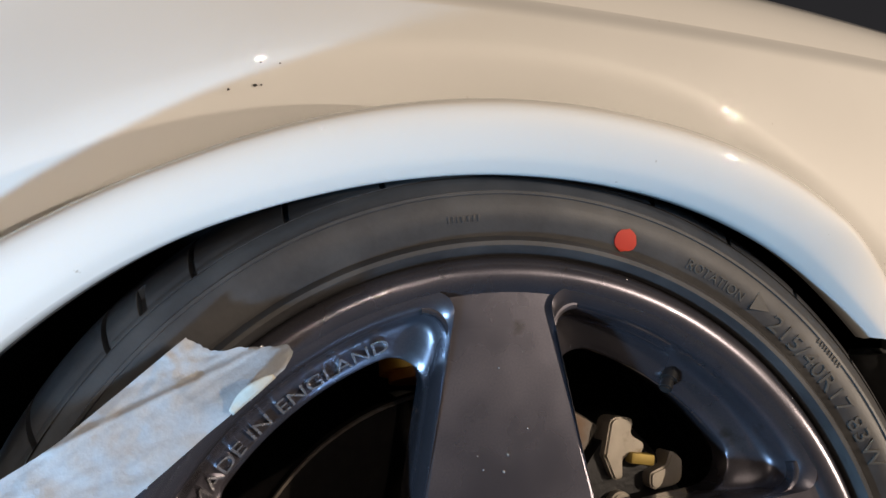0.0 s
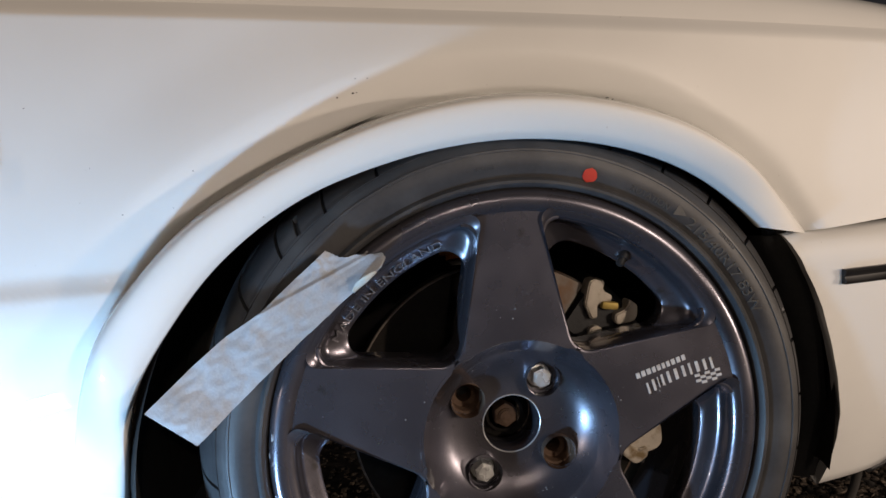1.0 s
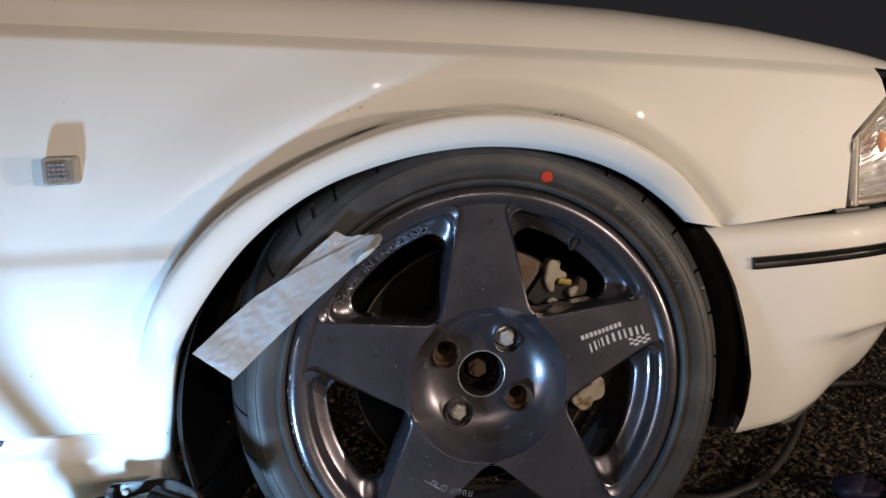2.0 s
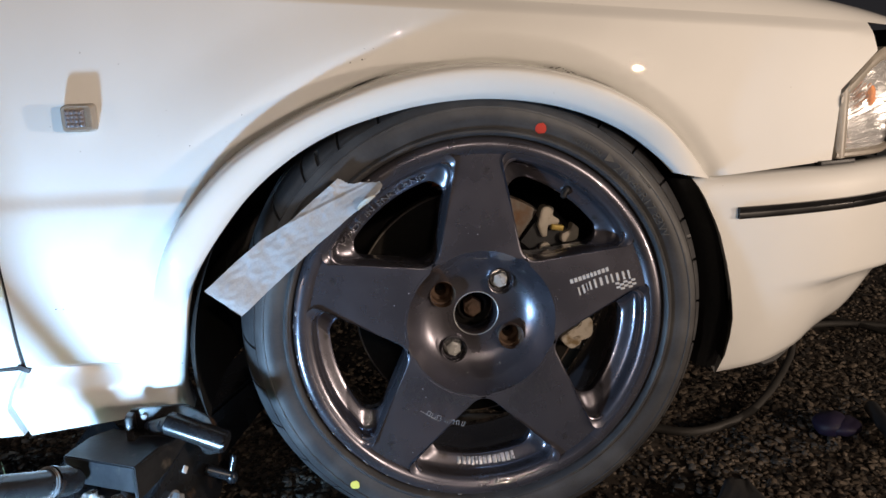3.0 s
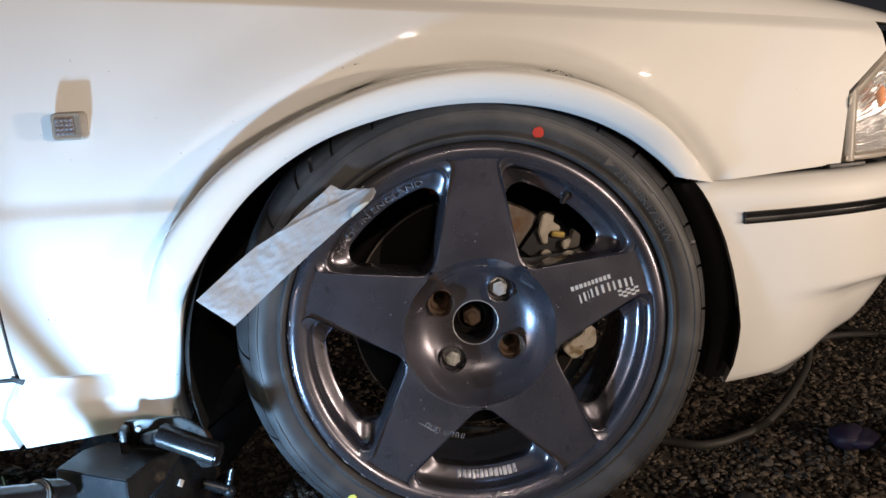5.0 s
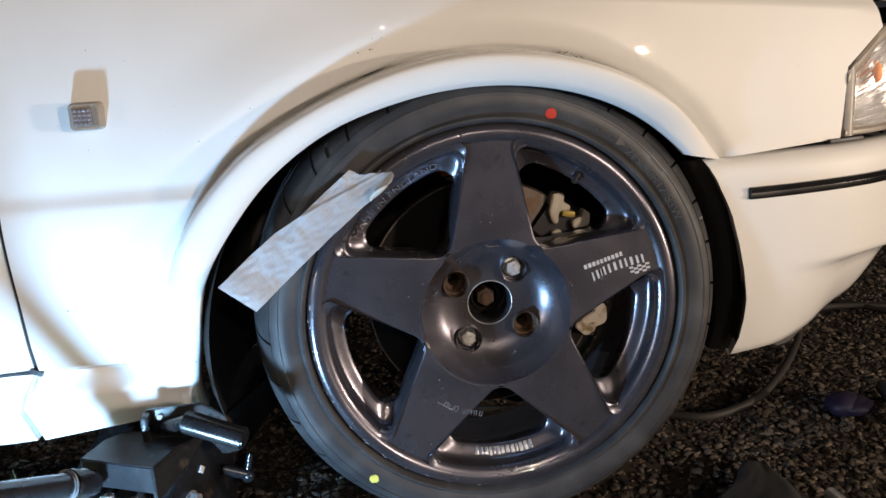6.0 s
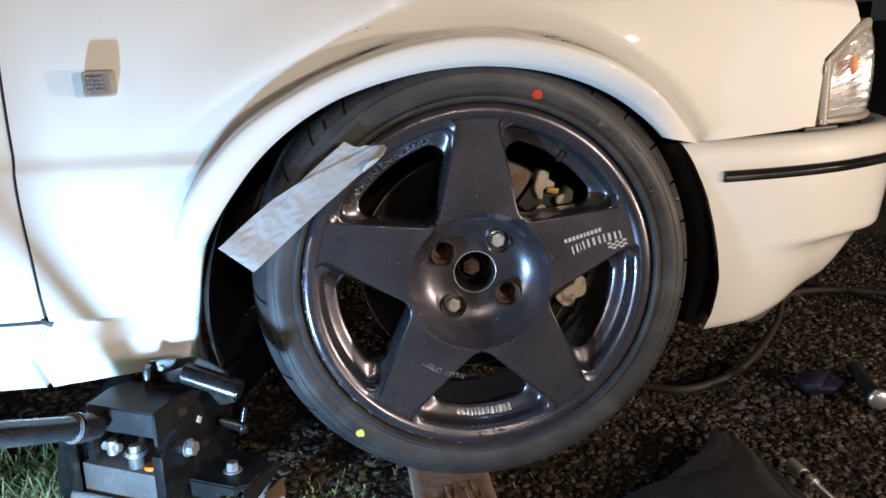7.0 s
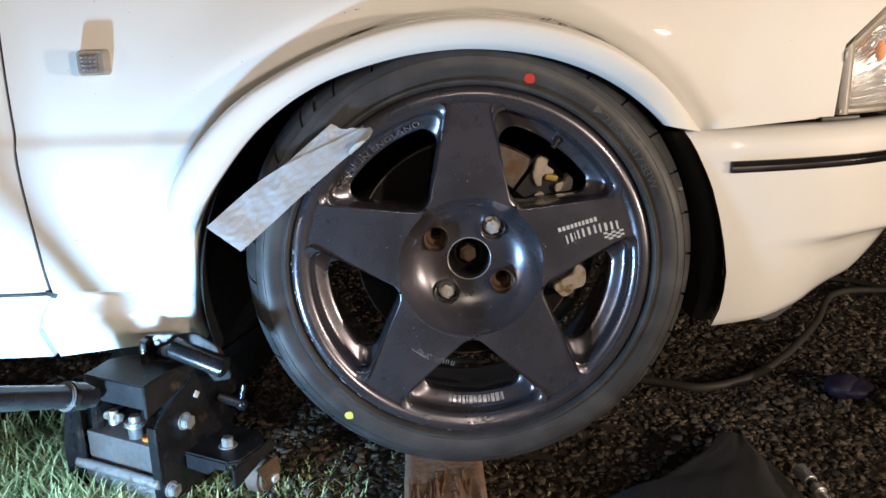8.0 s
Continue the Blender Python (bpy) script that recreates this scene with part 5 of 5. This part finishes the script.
    plate_bm(bm, ((0.02, 0.09), (0.06, 0.17), (0.40, 0.205), (0.42, 0.17), (0.10, 0.08)), 0.075, pose(0, 0.063, 0), 0.004)
    rod_bm(bm, (0.40, 0.063, 0.19), (0.40, 0.063, 0.235), 0.04, 20, 0.003)
    part("lifting_arm", bm, JACK_BLACK, jack)
    bm = bmesh.new()
    rod_bm(bm, (0.080, -0.004, 0.128), (0.100, -0.029, 0.112), 0.0075, 16, 0.002)
    rod_bm(bm, (0.100, -0.028, 0.110), (0.108, -0.032, 0.140), 0.0045, 12, 0.001)
    bmesh.ops.create_uvsphere(bm, u_segments=16, v_segments=10, radius=0.0095, matrix=Matrix.Translation((0.101, -0.030, 0.110)))
    part("release_lever", bm, HANDLE_BLACK, jack)
    # castor in its bracket
    bm = bmesh.new()
    plate_bm(bm, ((0.005, 0.036), (0.005, 0.066), (0.085, 0.074), (0.100, 0.058), (0.060, 0.050)), 0.004, pose(0, -0.088, 0), 0.0008)
    plate_bm(bm, round_corners(((0.006, 0.0, 0), (0.100, 0.0, 0), (0.102, 0.058, 0.016), (0.076, 0.090, 0.018), (0.020, 0.090, 0.014), (0.006, 0.076, 0.010)), 5), 0.007, pose(0, 0, 0.0705, 90, 0, 0), 0.0026)
    plate_bm(bm, round_corners(((-0.040, 0.008, 0.005), (0.036, 0.008, 0.005), (0.036, -0.006, 0.004), (0.012, -0.008, 0.008), (-0.002, -0.020, 0.006), (-0.040, -0.018, 0.004)), 4), 0.007, pose(0.0090, -0.042, 0.0665, 0, 0, -90), 0.0026)
    part("castor_bracket", bm, YOKE_GREY, jack)
    bm = bmesh.new()
    rod_bm(bm, (0.046, -0.046, 0.070), (0.046, -0.046, 0.075), 0.0135, 16, 0.0006)
    rod_bm(bm, (0.046, -0.046, 0.070), (0.046, -0.046, 0.087), 0.0085, 6, 0.0012)
    part("castor_bolt", bm, STEEL_DULL, jack, "dull steel castor bolt")
    bm = bmesh.new()
    for y in (-0.098, -0.060):
        plate_bm(bm, ((0.060, 0.016), (0.082, 0.012), (0.092, 0.024), (0.086, 0.050), (0.040, 0.050)), 0.003, pose(0, y, 0), 0.0006)
    part("castor_fork", bm, RUST, jack)
    bm = bmesh.new()
    rod_bm(bm, (0.074, -0.094, 0.020), (0.074, -0.064, 0.020), 0.026, 32, 0.005)
    castor = part("castor_wheel", bm, CASTOR_TAN, jack, "tan castor wheel")
    bm = bmesh.new()
    rod_bm(bm, (0.074, -0.105, 0.020), (0.074, -0.055, 0.020), 0.007, 12, 0.001)
    part("castor_pin", bm, ZINC, castor)
    return jack


build_jack()


# ---- things on the ground ----
def build_plank():
    rng = random.Random(6)
    nx, ny = 16, 60
    top, low = [], []
    for i in range(ny + 1):
        y = -0.46 + 0.76 * i / ny
        row_t, row_l = [], []
        for j in range(nx + 1):
            x = -0.099 + 0.112 * j / nx
            edge = 0.003 * noise.noise(Vector((y * 14, j // (nx / 2), 5))) if j in (0, nx) else 0
            z = 0.0275 + 0.0022 * noise.noise(Vector((x * 60, y * 5, 1))) - (0.004 if j in (0, nx) else 0)
            if y < 0.02:
                pit = max(0.0, noise.noise(Vector((x * 45, y * 9, 8))) - 0.05)
                z -= 0.018 * pit * step(0.02, -0.03, y)
            row_t.append((x + edge, y, z))
            row_l.append((x + edge, y, -0.02))
        top.append(row_t)
        low.append(row_l)
    rows = [[low[i][0], *top[i], low[i][-1]] for i in range(ny + 1)]
    rows = [low[0][:1] + low[0] + low[0][-1:], *rows, low[-1][:1] + low[-1] + low[-1][-1:]]
    plank = mesh_object("plank", [p for r in rows for p in r], grid_faces(len(rows), nx + 3), WOOD, smooth=40)
    tagged(plank, "weathered split wooden plank lying under the tyre", "plank")
    bm = bmesh.new()
    for k in range(46):
        x, y = -0.058 + rng.gauss(0, 0.012) + 0.035 * (k % 3 == 0), rng.uniform(-0.14, 0.0)
        ln, w, h = rng.uniform(0.025, 0.07), rng.uniform(0.0010, 0.0030), rng.uniform(0.002, 0.005)
        plate_bm(bm, ((-ln / 2, 0), (ln / 2, 0), (ln * 0.3, h), (-ln * 0.35, h * 0.6)), w, pose(x, y, 0.0255, rng.uniform(-14, 14), rng.uniform(-6, 6), 90 + rng.uniform(-9, 9)))
    part("splinter", bm, SPLINTER, plank, "fresh orange splinters", smooth=0)


def build_cloth():
    nx, ny = 44, 40
    left = spline(((-0.05, -0.40, 0), (0.12, -0.07, 0), (0.227, -0.015, 0), (0.325, 0.045, 0), (0.384, 0.112, 0)), 10)
    right = spline(((0.62, -0.40, 0), (0.462, -0.12, 0), (0.442, -0.02, 0), (0.432, 0.06, 0), (0.410, 0.116, 0)), 10)
    rows = []
    for i in range(ny + 1):
        row = []
        for j in range(nx + 1):
            u, v = j / nx, i / ny
            p = left[i].lerp(right[i], u)
            p.x += 0.006 * noise.noise(Vector((u * 3, v * 6, 2)))
            border = min(u, 1 - u, (1 - v) * 1.5)
            h = 0.034 * step(0, 0.26, border) * (0.8 + 0.2 * v) + (0.006 * noise.noise(Vector((u * 2.4, v * 3, 9))) + 0.0012 * noise.noise(Vector((u * 9, v * 8, 3)))) * step(0, 0.15, border)
            row.append((p.x, p.y, 0.004 + max(0.0, h)))
        rows.append(row)
    ob = mesh_object("work_cloth", [p for r in rows for p in r], grid_faces(ny + 1, nx + 1), CLOTH, smooth=60)
    mod = ob.modifiers.new("thick", "SOLIDIFY")
    mod.thickness, mod.offset = 0.003, -1
    tagged(ob, "crumpled black cloth mat lying on the gravel", "mat")


def build_socket_bar():
    tool = thing("extension_bar", (0.456, -0.006, 0), "chrome socket extension bar lying beside the black mat", "tool", turn=-86)
    bm = bmesh.new()
    rod_bm(bm, (-0.004, 0, 0.020), (0.030, 0, 0.019), 0.0095, 20, 0.0015)
    part("socket", bm, CHROME, tool, "chrome socket")
    bm = bmesh.new()
    rod_bm(bm, (0.030, 0, 0.019), (0.040, 0, 0.018), 0.0070, 16, 0.001)
    part("collar", bm, BLACK_PLASTIC, tool, "black collar")
    bm = bmesh.new()
    rod_bm(bm, (0.040, 0, 0.018), (0.056, 0, 0.018), 0.0085, 16, 0.001)
    rod_bm(bm, (0.056, 0, 0.018), (0.19, 0, 0.014), 0.0052, 16, 0.001)
    part("bar", bm, CHROME, tool)


def build_hose(name, pts, r, label):
    v, f = tube_verts(spline(pts, 10), r, 12)
    tagged(mesh_object(name, v, f, HOSE, smooth=60), label, "hose")


def build_purple():
    cap = thing("plastic_cap", (0.657, 0.258, 0), "dark purple dented oval plastic cap lying on gravel", "cap", turn=40)
    for name, x, y, r, k in (("shell", 0.0, 0.008, 0.033, (1.0, 0.9, 0.62)), ("lip", 0.006, -0.012, 0.030, (1.1, 0.9, 0.50))):
        bm = bmesh.new()
        bmesh.ops.create_uvsphere(bm, u_segments=24, v_segments=14, radius=r)
        for p in bm.verts:
            p.co *= 1 + 0.10 * noise.noise(p.co * 45)
            p.co = Vector((x + p.co.x * k[0], y + p.co.y * k[1], 0.014 + p.co.z * k[2]))
        part(name, bm, PURPLE, cap, smooth=60)


def build_torch():
    torch = thing("torch", (0.705, 0.16, 0), "black torch with a bright round lens lying on gravel", "torch", turn=72)
    bm = bmesh.new()
    rod_bm(bm, (0.03, 0, 0.021), (0.15, 0, 0.019), 0.0125, 20, 0.002)
    rod_bm(bm, (0.0, 0, 0.023), (0.035, 0, 0.022), 0.0195, 24, 0.003, r2=0.013)
    part("barrel", bm, BLACK_PLASTIC, torch)
    bm = bmesh.new()
    bmesh.ops.create_uvsphere(bm, u_segments=20, v_segments=12, radius=0.0185, matrix=Matrix.Translation((-0.001, 0, 0.023)) @ Matrix.Diagonal((0.45, 1, 1, 1)))
    part("lens", bm, CHROME, torch, "bright reflecting lens")


build_plank()
build_cloth()
build_socket_bar()
build_hose("rubber_hose", ((-0.2, 0.50, 0.012), (0.05, 0.42, 0.010), (0.20, 0.38, 0.011), (0.343, 0.318, 0.010), (0.42, 0.288, 0.010), (0.53, 0.334, 0.010), (0.635, 0.434, 0.011), (0.75, 0.575, 0.012), (0.87, 0.74, 0.012), (1.02, 0.74, 0.011), (1.25, 0.60, 0.010)), 0.0075, "grey rubber hose curling over the gravel")
build_hose("black_cable", ((0.62, 1.05, 0.008), (0.80, 0.92, 0.008), (0.98, 0.80, 0.010), (1.10, 0.55, 0.009), (1.30, 0.40, 0.008)), 0.006, "dark cable lying on the gravel")
build_purple()
build_torch()
build_gravel(64000)
build_grass(44000)
